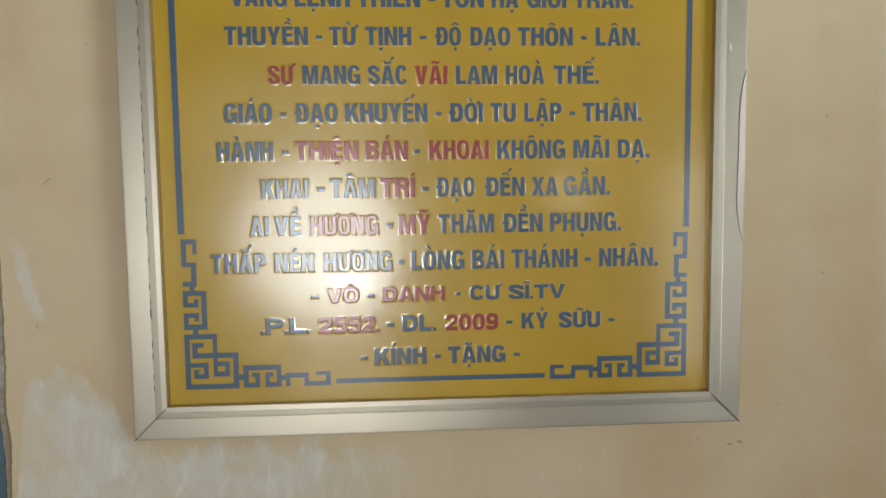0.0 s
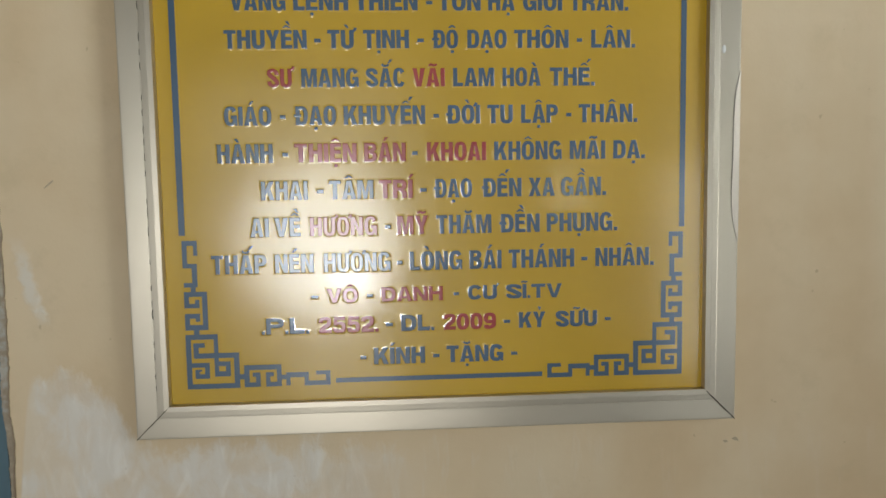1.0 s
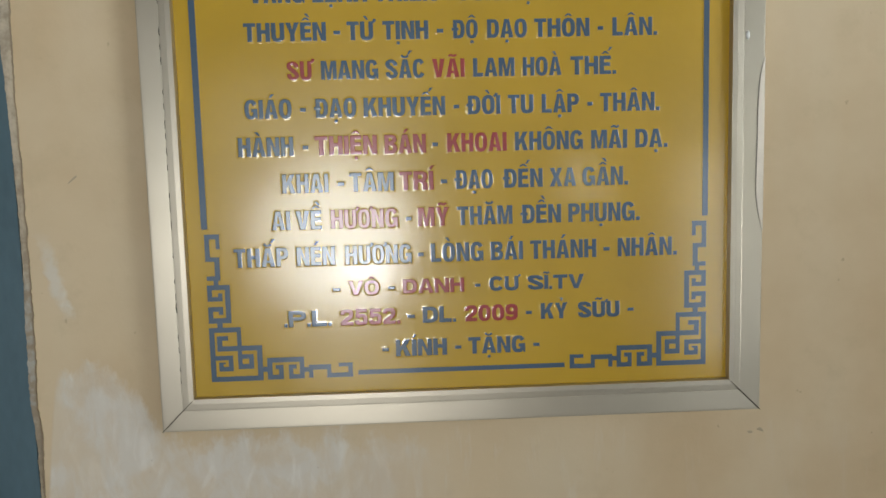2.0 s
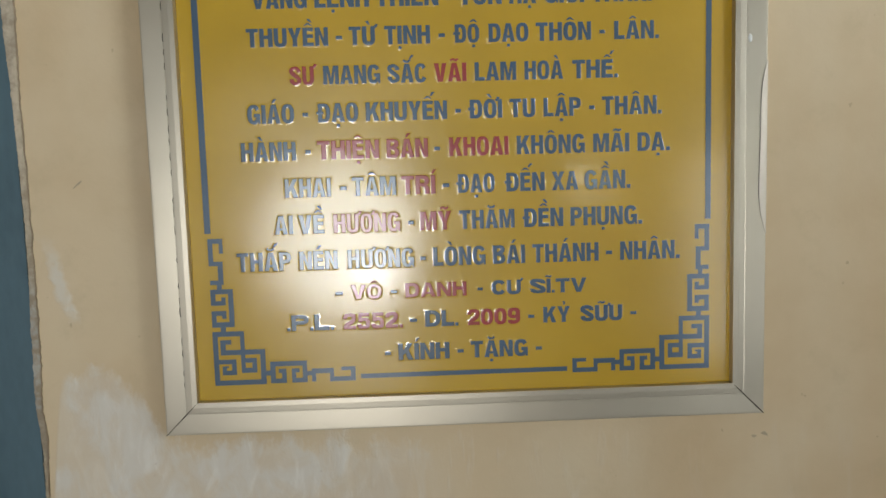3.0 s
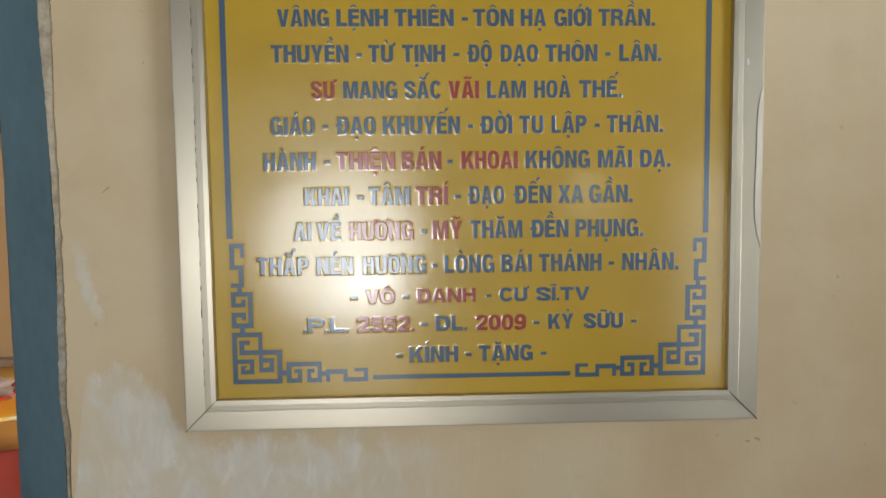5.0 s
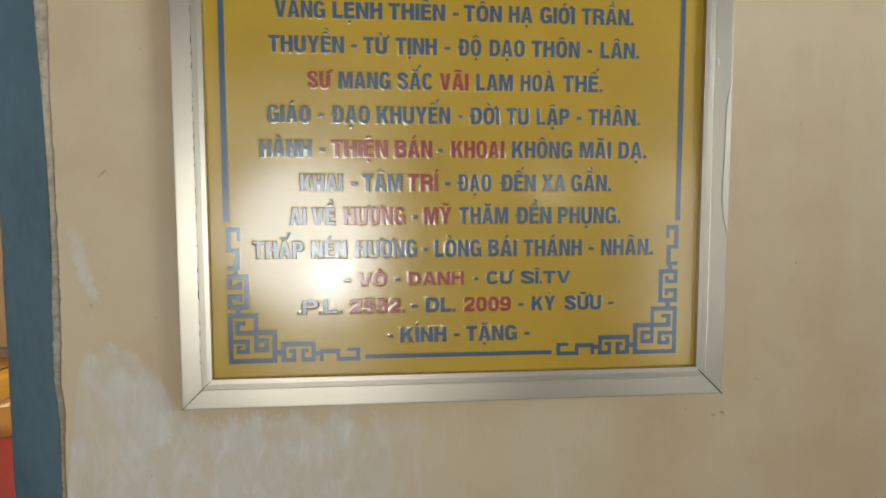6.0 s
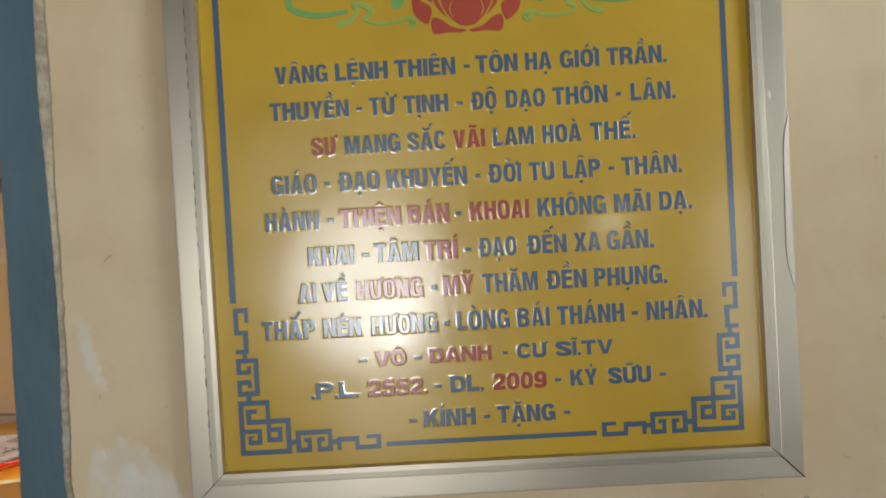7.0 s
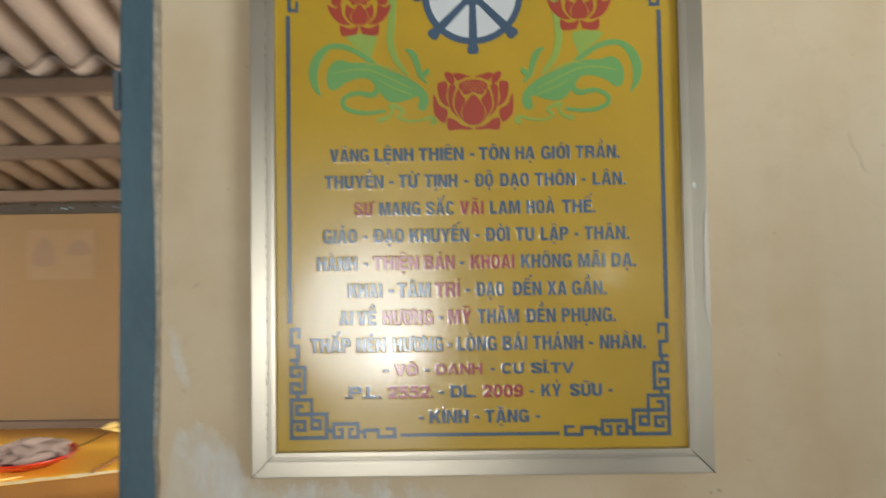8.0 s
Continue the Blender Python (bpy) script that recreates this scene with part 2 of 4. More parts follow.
def spline(points, steps=6, closed=False):
    """Catmull-Rom through points (tuples of any length)."""
    pts, out = [np.array(p, float) for p in points], []
    n = len(pts)
    for i in range(n if closed else n - 1):
        if closed:
            a, b, c, d = (pts[(i + j) % n] for j in (-1, 0, 1, 2))
        else:
            a, b, c, d = (pts[min(max(i + j, 0), n - 1)] for j in (-1, 0, 1, 2))
        for s in range(steps):
            t = s / steps
            out.append(0.5 * (2 * b + (c - a) * t + (2 * a - 5 * b + 4 * c - d) * t * t + (3 * b - a - 3 * c + d) * t ** 3))
    if not closed:
        out.append(pts[-1])
    return out


def slab(bm, outline, low, high):
    """A flat raised shape on the board: outline in (x, z), from depth low to depth high towards the room."""
    vs = [bm.verts.new((p[0], -low, SILL + p[1])) for p in outline]
    face = bm.faces.new(vs)
    top = bmesh.ops.extrude_face_region(bm, geom=[face])["geom"]
    for v in top:
        if isinstance(v, bmesh.types.BMVert):
            v.co.y = -high
    bmesh.ops.triangulate(bm, faces=[f for f in bm.faces if len(f.verts) > 4])


def ribbon(bm, points, low, high, steps=6, ease=0.55):
    """A raised stroke along (x, z, width) points."""
    pts = spline(points, steps)
    left, right = [], []
    for i, p in enumerate(pts):
        d = pts[min(i + 1, len(pts) - 1)][:2] - pts[max(i - 1, 0)][:2]
        d = d / (np.hypot(*d) or 1)
        nrm = np.array((-d[1], d[0])) * p[2] / 2
        left.append(p[:2] + nrm)
        right.append(p[:2] - nrm)
    rows = []
    for a, b in zip(left, right):
        c, i = (a + b) / 2, 1 - ease * min(0.5, 0.0018 / max(1e-5, np.hypot(*(a - b))))
        section = ((a, low), (a, low + (high - low) * 0.35), (c + (a - c) * i, high), (c + (b - c) * i, high), (b, low + (high - low) * 0.35), (b, low))
        rows.append([bm.verts.new((q[0], -y, SILL + q[1])) for q, y in section])
    for r, s in zip(rows, rows[1:]):
        for i in range(5):
            bm.faces.new((r[i], r[i + 1], s[i + 1], s[i]))
    for r in (rows[0], rows[-1]):
        bm.faces.new(r)


def cells(bm, rects, place, high, bevel=0.0008, segments=3):
    """Raised strokes from rectangles, merged over one grid so that no two faces lie in one plane."""
    us = sorted({round(r[i], 5) for r in rects for i in (0, 2)})
    vs = sorted({round(r[i], 5) for r in rects for i in (1, 3)})
    verts = {}

    def vert(i, j):
        if (i, j) not in verts:
            x, z = place(us[i], vs[j])
            verts[i, j] = bm.verts.new((x, 0.0004, SILL + z))
        return verts[i, j]
    faces = []
    for i in range(len(us) - 1):
        for j in range(len(vs) - 1):
            u, v = (us[i] + us[i + 1]) / 2, (vs[j] + vs[j + 1]) / 2
            if any(r[0] < u < r[2] and r[1] < v < r[3] for r in rects):
                faces.append(bm.faces.new((vert(i, j), vert(i + 1, j), vert(i + 1, j + 1), vert(i, j + 1))))
    top = bmesh.ops.extrude_face_region(bm, geom=faces)["geom"]
    tops = [v for v in top if isinstance(v, bmesh.types.BMVert)]
    for v in tops:
        v.co.y = -high
    bm.normal_update()
    rim = [e for e in bm.edges if len(e.link_faces) == 2 and all(abs(v.co.y + high) < 1e-6 for v in e.verts)
           and abs(abs(e.link_faces[0].normal.y) - abs(e.link_faces[1].normal.y)) > 0.5]
    bmesh.ops.bevel(bm, geom=rim, offset=bevel, segments=segments, affect="EDGES", clamp_overlap=True)


# ---- the setting ----
WALL_Y = 0.014       # face of the wall behind the board
DOOR_R, DOOR_L, DOOR_TOP = -0.482, -1.62, 2.12

bm = bmesh.new()
box(bm, (DOOR_R, WALL_Y, 0), (2.6, WALL_Y + 0.13, 2.75))
thing("wall_north", bm, M_WALL, "cream painted wall with scraped white filler", "wall", kind="structure")
bm = bmesh.new()
box(bm, (DOOR_L, WALL_Y, DOOR_TOP), (DOOR_R, WALL_Y + 0.13, 2.75))
thing("wall_north_lintel", bm, M_WALL, "cream painted wall over the doorway", "wall", kind="structure")
bm = bmesh.new()
box(bm, (-4.2, -4.2, -0.1), (3.2, 2.4, 0.0))
thing("floor", bm, M_FLOOR, "grey cement floor", "floor", kind="structure")
bm = bmesh.new()
box(bm, (-2.72, -3.75, 2.75), (2.8, WALL_Y + 0.13, 2.85))
thing("ceiling", bm, M_CEIL, "dim boarded ceiling", "ceiling", kind="structure")


def wall_with_holes(name, axis, at, lo, hi, holes, material, label, roofed=None):
    """A wall across x (axis 0) or y (axis 1) at a place, with rectangular openings (a0, z0, a1, z1) right through it."""
    bm = bmesh.new()
    a_cuts = sorted({lo, hi, *(h[i] for h in holes for i in (0, 2))})
    z_cuts = sorted({0.0, 2.75, *(h[i] for h in holes for i in (1, 3))})
    for a0, a1 in zip(a_cuts, a_cuts[1:]):
        for z0, z1 in zip(z_cuts, z_cuts[1:]):
            am, zm = (a0 + a1) / 2, (z0 + z1) / 2
            if any(h[0] < am < h[2] and h[1] < zm < h[3] for h in holes):
                continue
            box(bm, (at[0], a0, z0) if axis else (a0, at[0], z0), (at[1], a1, z1) if axis else (a1, at[1], z1))
    bmesh.ops.remove_doubles(bm, verts=bm.verts, dist=1e-5)
    seen = {}
    for f in bm.faces:
        seen.setdefault(tuple(round(c, 4) for c in f.calc_center_median()), []).append(f)
    bmesh.ops.delete(bm, geom=[f for fs in seen.values() if len(fs) > 1 for f in fs], context="FACES_ONLY")
    if roofed:
        for v in bm.verts:
            if v.co.z > 2.7:
                v.co.z = roofed(v.co.y)
    return thing(name, bm, material, label, "wall", kind="structure")


wall_with_holes("wall_north_far", 0, (WALL_Y, WALL_Y + 0.13), -3.72, DOOR_L, [], M_SIDE, "pale wall beyond the doorway")
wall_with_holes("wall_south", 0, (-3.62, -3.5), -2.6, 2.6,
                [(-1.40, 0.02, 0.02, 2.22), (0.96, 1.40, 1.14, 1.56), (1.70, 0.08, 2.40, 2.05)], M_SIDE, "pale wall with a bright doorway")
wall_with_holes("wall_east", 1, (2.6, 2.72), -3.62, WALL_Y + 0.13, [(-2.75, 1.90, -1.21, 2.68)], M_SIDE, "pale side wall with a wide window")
wall_with_holes("wall_west", 1, (-2.72, -2.6), -3.62, WALL_Y + 0.13, [], M_SIDE, "pale side wall")

# rough plaster edge between the wall and the door frame: height, its two sides
EDGE = [(-0.70, -0.4825, -0.477), (-0.30, -0.482, -0.476), (-0.14, -0.482, -0.478), (-0.075, -0.4815, -0.477), (-0.040, -0.482, -0.475), (0.0, -0.485, -0.478), (0.045, -0.4845, -0.476),
        (0.095, -0.4833, -0.475), (0.17, -0.481, -0.4745), (0.26, -0.4818, -0.4743), (0.335, -0.4835, -0.475), (0.44, -0.487, -0.473), (0.56, -0.486, -0.474), (0.92, -0.485, -0.475)]
bm = bmesh.new()
crack = bmesh.new()
rows, lines = [], []
for z, xl, xr in spline(EDGE, 42):
    rough_l = 0.0010 * noise.noise((z * 63, 3.0, 0)) + 0.0009 * noise.noise((z * 170, 2.0, 4)) + 0.0006 * noise.noise((z * 420, 7.0, 1))
    rough_r = 0.0011 * noise.noise((z * 55, 9.0, 0)) + 0.0008 * noise.noise((z * 190, 5.0, 2))
    lift = 0.0038 + 0.0005 * noise.noise((z * 70, 1.0, 5.0))
    xl, xr = xl + rough_l, xr + rough_r
    rows.append([bm.verts.new((x, WALL_Y + y, SILL + z)) for x, y in ((xl, -0.0025), (xl + 0.0008, -lift), (xl + 0.4 * (xr - xl), -lift * 0.9), (xr - 0.0012, -lift * 0.5), (xr, 0.001))])
    wide = max(0.0001, 0.0003 + 0.0013 * noise.noise((z * 38, 6.0, 2.0)) + 0.0006 * noise.noise((z * 150, 1.0, 8.0)))
    wide *= 1.0 if z > 0.12 else 0.4
    lines.append([crack.verts.new((x, WALL_Y + y, SILL + z)) for x, y in ((xr - 0.0009 - wide * 0.4, -0.0010), (xr - 0.0003, -0.0026), (xr - 0.0004 + wide, 0.0005))])
for mesh, group in ((bm, rows), (crack, lines)):
    for r, q in zip(group, group[1:]):
        for i in range(len(r) - 1):
            mesh.faces.new((r[i], r[i + 1], q[i + 1], q[i]))
thing("trim_plaster_edge", bm, M_EDGE, "rough tan plaster edge along the door frame", "trim", kind="structure")
thing("trim_edge_crack", crack, M_CRACK, "dark crack beside the rough plaster edge", "trim", kind="structure")

# blue timber door frame
frame_ob = base("door_1", "blue painted timber door frame with worn edges", "door frame", (DOOR_R, WALL_Y, 0), kind="structure")


def jamb(name, x0, x1):
    bm = bmesh.new()
    box(bm, (x0 - DOOR_R, -0.003, 0.0), (x1 - DOOR_R, 0.125, DOOR_TOP), 0.004)
    cuts = [e for e in bm.edges if abs(e.verts[0].co.z - e.verts[1].co.z) > 1.0]
    bmesh.ops.subdivide_edges(bm, edges=cuts, cuts=160)
    for v in bm.verts:
        v.co.x += 0.0018 * noise.noise((v.co.x * 9, 0, v.co.z * 6)) + 0.0012 * noise.noise((v.co.x * 30, 4, v.co.z * 41))
    return part(name, bm, M_FRAME, frame_ob, smooth=False)


jamb("jamb", DOOR_R - 0.056, DOOR_R + 0.004)
jamb("jamb", DOOR_L, DOOR_L + 0.055)
bm = bmesh.new()
box(bm, (DOOR_L - DOOR_R + 0.055, -0.003, DOOR_TOP - 0.055), (-0.055, 0.125, DOOR_TOP), 0.004)
part("head", bm, M_FRAME, frame_ob)
bm = bmesh.new()
box(bm, (-0.0605, -0.002, 1.715), (-0.0545, 0.03, 1.765), 0.001)
bmesh.ops.create_cone(bm, cap_ends=True, segments=12, radius1=0.0045, radius2=0.0045, depth=0.06, matrix=Matrix.Translation((-0.059, -0.004, 1.74)))
part("hinge", bm, M_STEEL, frame_ob, "small dark painted hinge")

# ---- the lean-to behind the doorway ----
BACK_Y, EAVE, FALL = 2.10, 1.80, 0.27
def roof_z(y):
    return EAVE + 0.052 + (BACK_Y - 0.13 - y) * FALL


wall_with_holes("wall_back_room_west", 1, (-3.72, -3.6), WALL_Y + 0.13, BACK_Y + 0.12, [(0.22, 0.86, 1.34, 1.80)], M_ROOM, "ochre side wall with an opening", roof_z)
wall_with_holes("wall_back_room_east", 1, (0.9, 1.02), WALL_Y + 0.13, BACK_Y + 0.12, [(0.22, 0.86, 1.34, 1.80)], M_ROOM, "ochre side wall with an opening", roof_z)
bm = bmesh.new()
box(bm, (-3.6, BACK_Y, 0), (0.9, BACK_Y + 0.12, 1.762))
thing("wall_back_room_north", bm, M_ROOM, "ochre limewashed back wall", "wall", kind="structure")
# chinks of daylight under the eave: where along x, how high, how wide
EAVE_HOLES = ((-2.34, 1.790, 0.020), (-2.20, 1.783, 0.016), (-2.065, 1.798, 0.022), (-1.985, 1.782, 0.014), (-1.925, 1.786, 0.026), (-1.885, 1.789, 0.017), (-1.755, 1.797, 0.028), (-1.67, 1.789, 0.017), (-1.33, 1.782, 0.02))
bm = bmesh.new()
x = -3.6
for hole_x, hole_z, hole_w in EAVE_HOLES:
    box(bm, (x, BACK_Y + 0.02, 1.762), (hole_x, BACK_Y + 0.04, 1.814))
    box(bm, (hole_x, BACK_Y + 0.02, 1.762), (hole_x + hole_w, BACK_Y + 0.04, hole_z))
    box(bm, (hole_x, BACK_Y + 0.02, hole_z + 0.010), (hole_x + hole_w, BACK_Y + 0.04, 1.814))
    x = hole_x + hole_w
box(bm, (x, BACK_Y + 0.02, 1.762), (0.9, BACK_Y + 0.04, 1.814))
thing("trim_wall_plate", bm, M_STRIP, "dark timber plate under the eave", "trim", kind="structure")


roof = base("roof", "corrugated fibre cement lean-to roof on timber purlins", "roof", (-1.4, 1.2, 2.0), kind="structure")


def sheet(y0, y1, lift, material):
    bm = bmesh.new()
    pitch, amp, nx = 0.142, 0.024, 8
    count = int(4.6 / pitch * nx)
    top, low = [], []
    for i in range(count + 1):
        x = -3.65 + i * pitch / nx
        w = amp * math.cos(2 * math.pi * x / pitch)
        row_a, row_b = [], []
        for y in (y0, (y0 + y1) / 2, y1):
            z = roof_z(y) + amp + w + lift * (1 if y < y1 else 0.1) + 0.003 * noise.noise((x * 2, y * 3, 0))
            row_a.append(bm.verts.new((x + 1.4, y - 1.2, z - 2.0)))
            row_b.append(bm.verts.new((x + 1.4, y - 1.2, z - 2.0 + 0.007)))
        top.append(row_a)
        low.append(row_b)
    for g in (top, low):
        for r, s in zip(g, g[1:]):
            for i in range(2):
                bm.faces.new((r[i], r[i + 1], s[i + 1], s[i]))
    for k in (0, 2):
        for i in range(count):
            bm.faces.new((top[i][k], top[i + 1][k], low[i + 1][k], low[i][k]))
    return part("roof_sheet", bm, material, roof, smooth=True)


sheet(1.02, 1.11, 0.0, M_ROOF)
# the lower sheet towards the eave is darker and browner than the others
sheet(1.10, 2.17, -0.0076, M_ROOF_BROWN)
sheet(-0.10, 1.10, 0.024, M_ROOF)
bm = bmesh.new()
rows = []
for i in range(260):
    x = -3.6 + i * 0.0173
    z = roof_z(1.02) + 0.024 + 0.024 * math.cos(2 * math.pi * x / 0.142) - 2.0
    rows.append([bm.verts.new((x + 1.4, y - 1.2, z + h)) for y, h in ((1.017, 0.006), (1.012, 0.004), (1.012, -0.002), (1.017, -0.003))])
for r, q in zip(rows, rows[1:]):
    for i in range(3):
        bm.faces.new((r[i], r[i + 1], q[i + 1], q[i]))
part("sheet_edge", bm, M_TIMBER, roof, "dark weathered sheet edge", smooth=True)
bm = bmesh.new()
rows = []
for i in range(300):
    x = -3.55 + i * 0.0148
    top = 1.840 + 0.022 * noise.noise((x * 11, 3, 0))
    rows.append([bm.verts.new((x + 1.4, y - 1.2, z - 2.0)) for y, z in ((2.124, 1.8145), (2.124, top), (2.136, top), (2.136, 1.8145))])
for r, q in zip(rows, rows[1:]):
    for i in range(4):
        bm.faces.new((r[i], r[(i + 1) % 4], q[(i + 1) % 4], q[i]))
part("eave_fill", bm, M_STRIP, roof, "dark mortar fill under the sheets")
for y in (0.61, 1.07, 1.52, 1.95):
    bm = bmesh.new()
    z = roof_z(y)
    box(bm, (-2.2, y - 0.026 - 1.2, z - 0.052 - 2.0), (2.25, y + 0.026 - 1.2, z - 0.002 - 2.0), 0.004)
    part("purlin", bm, M_TIMBER, roof, "grey weathered timber purlin")

# ---- table with its oilcloth ----
TABLE_Z = 0.75
table = base("table", "table covered with bright orange oilcloth", "table", (-1.7, 1.6, 0))
front = [(x, 1.396 + (x + 1.27) * 0.39 + 0.010 * noise.noise((x * 6, 2, 0))) for x in np.linspace(-2.55, -0.75, 46)]
bm = bmesh.new()
rows = []
for x, y in front:
    crest = 0.004 * noise.noise((x * 5, 8, 0))
    rows.append([bm.verts.new((x + 1.7, q - 1.6, h)) for q, h in
                 ((2.045, TABLE_Z - 0.03), (2.045, TABLE_Z), (1.75, TABLE_Z + crest), (y + 0.05, TABLE_Z), (y + 0.012, TABLE_Z - 0.001),
                  (y, TABLE_Z - 0.008), (y + 0.010, TABLE_Z - 0.010))])
for r, s in zip(rows, rows[1:]):
    for i in range(6):
        bm.faces.new((r[i], r[i + 1], s[i + 1], s[i]))
part("oilcloth", bm, M_TABLE, table, "orange oilcloth with a creased front edge", smooth=True)
bm = bmesh.new()
rows = []
for x, y in front:
    crest = 0.006 * noise.noise((x * 5, 8, 0))
    rows.append([bm.verts.new((x + 1.7, y + d - 1.6, TABLE_Z - h)) for d, h in ((0.003, 0.006), (0.030 + crest, 0.06), (0.062 - crest, 0.125), (0.072, 0.125))])
for r, s in zip(rows, rows[1:]):
    for i in range(3):
        bm.faces.new((r[i], r[i + 1], s[i + 1], s[i]))
part("valance", bm, M_DROP_SHADED, table, "cloth drop with its shade put into a dull brown-orange", smooth=True)
bm = bmesh.new()
pts = [(x + 1.7, y - 0.003 - 1.6, TABLE_Z + 0.001 + 0.003 * noise.noise((x * 40, 0, 0))) for x, y in front]
fine = [Vector(p) for p in spline(pts, 6)]
rows = []
for p in fine:
    ruff = 1.0 + 2.2 * abs(noise.noise((p[0] * 60, 1, 0))) + 0.6 * noise.noise((p[0] * 17, 4, 0))
    rows.append([bm.verts.new((p[0], p[1] + a, p[2] + b * ruff)) for a, b in ((0.005, -0.001), (0.001, 0.0022), (-0.002, -0.001), (-0.002, -0.005))])
for r, s in zip(rows, rows[1:]):
    for i in range(3):
        bm.faces.new((r[i], r[i + 1], s[i + 1], s[i]))
part("hem", bm, M_HEM, table, "frayed pale hem", smooth=True)
bm = bmesh.new()
rows = []
for i, (x, y) in enumerate(front):
    w = 0.018 * math.sin(i * 1.9)
    rows.append([bm.verts.new((x + 1.7, y + 0.085 + w * k - 1.6, h)) for h, k in ((TABLE_Z - 0.10, 0.2), (0.4, 0.7), (0.04, 1.0))])
for r, s in zip(rows, rows[1:]):
    for i in range(2):
        bm.faces.new((r[i], r[i + 1], s[i + 1], s[i]))
part("skirt", bm, M_SKIRT, table, "dark red cloth skirt", smooth=True)
for x, y in ((-2.45, 1.12), (-0.82, 1.75), (-2.45, 1.98), (-0.82, 1.98)):
    bm = bmesh.new()
    box(bm, (x - 0.03 + 1.7, y - 0.03 - 1.6, 0), (x + 0.03 + 1.7, y + 0.03 - 1.6, TABLE_Z - 0.03), 0.004)
    part("leg", bm, M_TIMBER, table)
bm = bmesh.new()
box(bm, (-2.55, 2.046, 0.70), (-0.75, 2.085, 0.782), 0.003)
thing("backboard", bm, M_TIMBER, "brown narrow board behind the orange table", "board")
for x in (-2.5, -0.8):
    bm = bmesh.new()
    box(bm, (x - 0.02, 2.05, 0.0), (x + 0.02, 2.08, 0.70))
    part("support", bm, M_STRIP, bpy.data.objects["backboard"])

# red dish of sweet potatoes
DISH = Vector((-1.640, 1.468, TABLE_Z + 0.004))
bm = bmesh.new()
SIZE = 0.89
prof = [(0.0, 0.0), (0.10, 0.0), (0.112, 0.004), (0.150, 0.028), (0.178, 0.041), (0.187, 0.044), (0.187, 0.038), (0.179, 0.035), (0.150, 0.022), (0.112, -0.001), (0.10, -0.003), (0.0, -0.003)]
ring = []
for i in range(48):
    a = 2 * math.pi * i / 48
    ring.append([bm.verts.new((SIZE * r * math.cos(a), SIZE * r * math.sin(a), SIZE * h + 0.003)) for r, h in prof])
for i in range(48):
    r, s = ring[i], ring[(i + 1) % 48]
    for j in range(len(prof) - 1):
        bm.faces.new((r[j], r[j + 1], s[j + 1], s[j]))
bmesh.ops.remove_doubles(bm, verts=bm.verts, dist=1e-5)
dish = thing("dish", bm, M_DISH, "round red plastic dish on the orange table", "dish", smooth=True)
dish.location = DISH


def potato(length, thick, seed):
    bm = bmesh.new()
    bmesh.ops.create_uvsphere(bm, u_segments=20, v_segments=14, radius=1.0)
    for v in bm.verts:
        u = v.co.z
        taper = (1 - 0.50 * abs(u) ** 2.2) * (1 + 0.16 * noise.noise((u * 2 + seed, seed, 0)))
        bend = 0.16 * math.sin(u * 1.7 + seed) * length
        lump = 1 + 0.10 * noise.noise((v.co.x * 2 + seed, v.co.y * 2, v.co.z * 3))
        v.co = Vector((u * length / 2, v.co.x * thick / 2 * taper * lump + bend, v.co.y * thick / 2 * taper * lump))
    return mesh_of("sweet_potato", bm, M_POTATO, True)


rng = random.Random(4)
shapes = [potato(0.110 + 0.012 * i, 0.034 + 0.005 * (i % 3), i * 3.7) for i in range(6)]
layers = [(0.025, [(-0.115, -0.03), (-0.11, 0.04), (0.085, 0.055), (-0.07, -0.06), (-0.01, -0.08), (0.055, -0.06), (-0.075, 0.0), (0.0, -0.03), (0.06, 0.0), (-0.05, 0.06), (0.04, 0.055), (0.0, 0.1), (0.09, 0.01), (-0.02, 0.075)]),
          (0.050, [(-0.085, -0.01), (0.085, 0.0), (-0.05, -0.045), (0.01, -0.05), (0.05, -0.03), (-0.03, 0.0), (0.04, 0.01), (0.0, 0.06), (0.075, 0.03), (-0.06, 0.035)]), (0.074, [(-0.04, -0.015), (0.01, -0.01), (-0.015, 0.02)])]
for h, spots in layers:
    for px, py in spots:
        ob = tagged(new("sweet_potato", rng.choice(shapes)), "dusty mauve-grey sweet potato in the red dish", "sweet potato", "sweet potatoes in the dish")
        ob.matrix_world = pose(DISH.x + px * 0.86 + 0.010, DISH.y + py * 0.78 + 0.010, DISH.z + h + 0.009, rng.uniform(-14, 14), rng.uniform(-1, 1) * (7 if h < 0.03 else 15), rng.choice((12, 30, 48, 66, 118, 150, 205)) + rng.uniform(-14, 14))

# black cords and the fruit on the cloth


def cord(points, radius, label, material):
    bm = bmesh.new()
    pts = [Vector(p) for p in spline(points, 10)]
    rows = []
    for i, p in enumerate(pts):
        d = (pts[min(i + 1, len(pts) - 1)] - pts[max(i - 1, 0)]).normalized()
        s = d.cross(Vector((0, 0, 1))).normalized()
        u = s.cross(d)
        rows.append([bm.verts.new(p + radius * (math.cos(a) * s + math.sin(a) * u)) for a in (k * math.pi / 4 for k in range(8))])
    for r, s in zip(rows, rows[1:]):
        for i in range(8):
            bm.faces.new((r[i], r[(i + 1) % 8], s[(i + 1) % 8], s[i]))
    bm.faces.new(rows[0])
    bm.faces.new(rows[-1])
    return thing("cable", bm, material, label, "cable", smooth=True)


cord([(-1.338, 1.358, 0.757), (-1.333, 1.45, 0.757), (-1.330, 1.62, 0.757)], 0.0065, "brown cable near the table edge", M_STRAP)


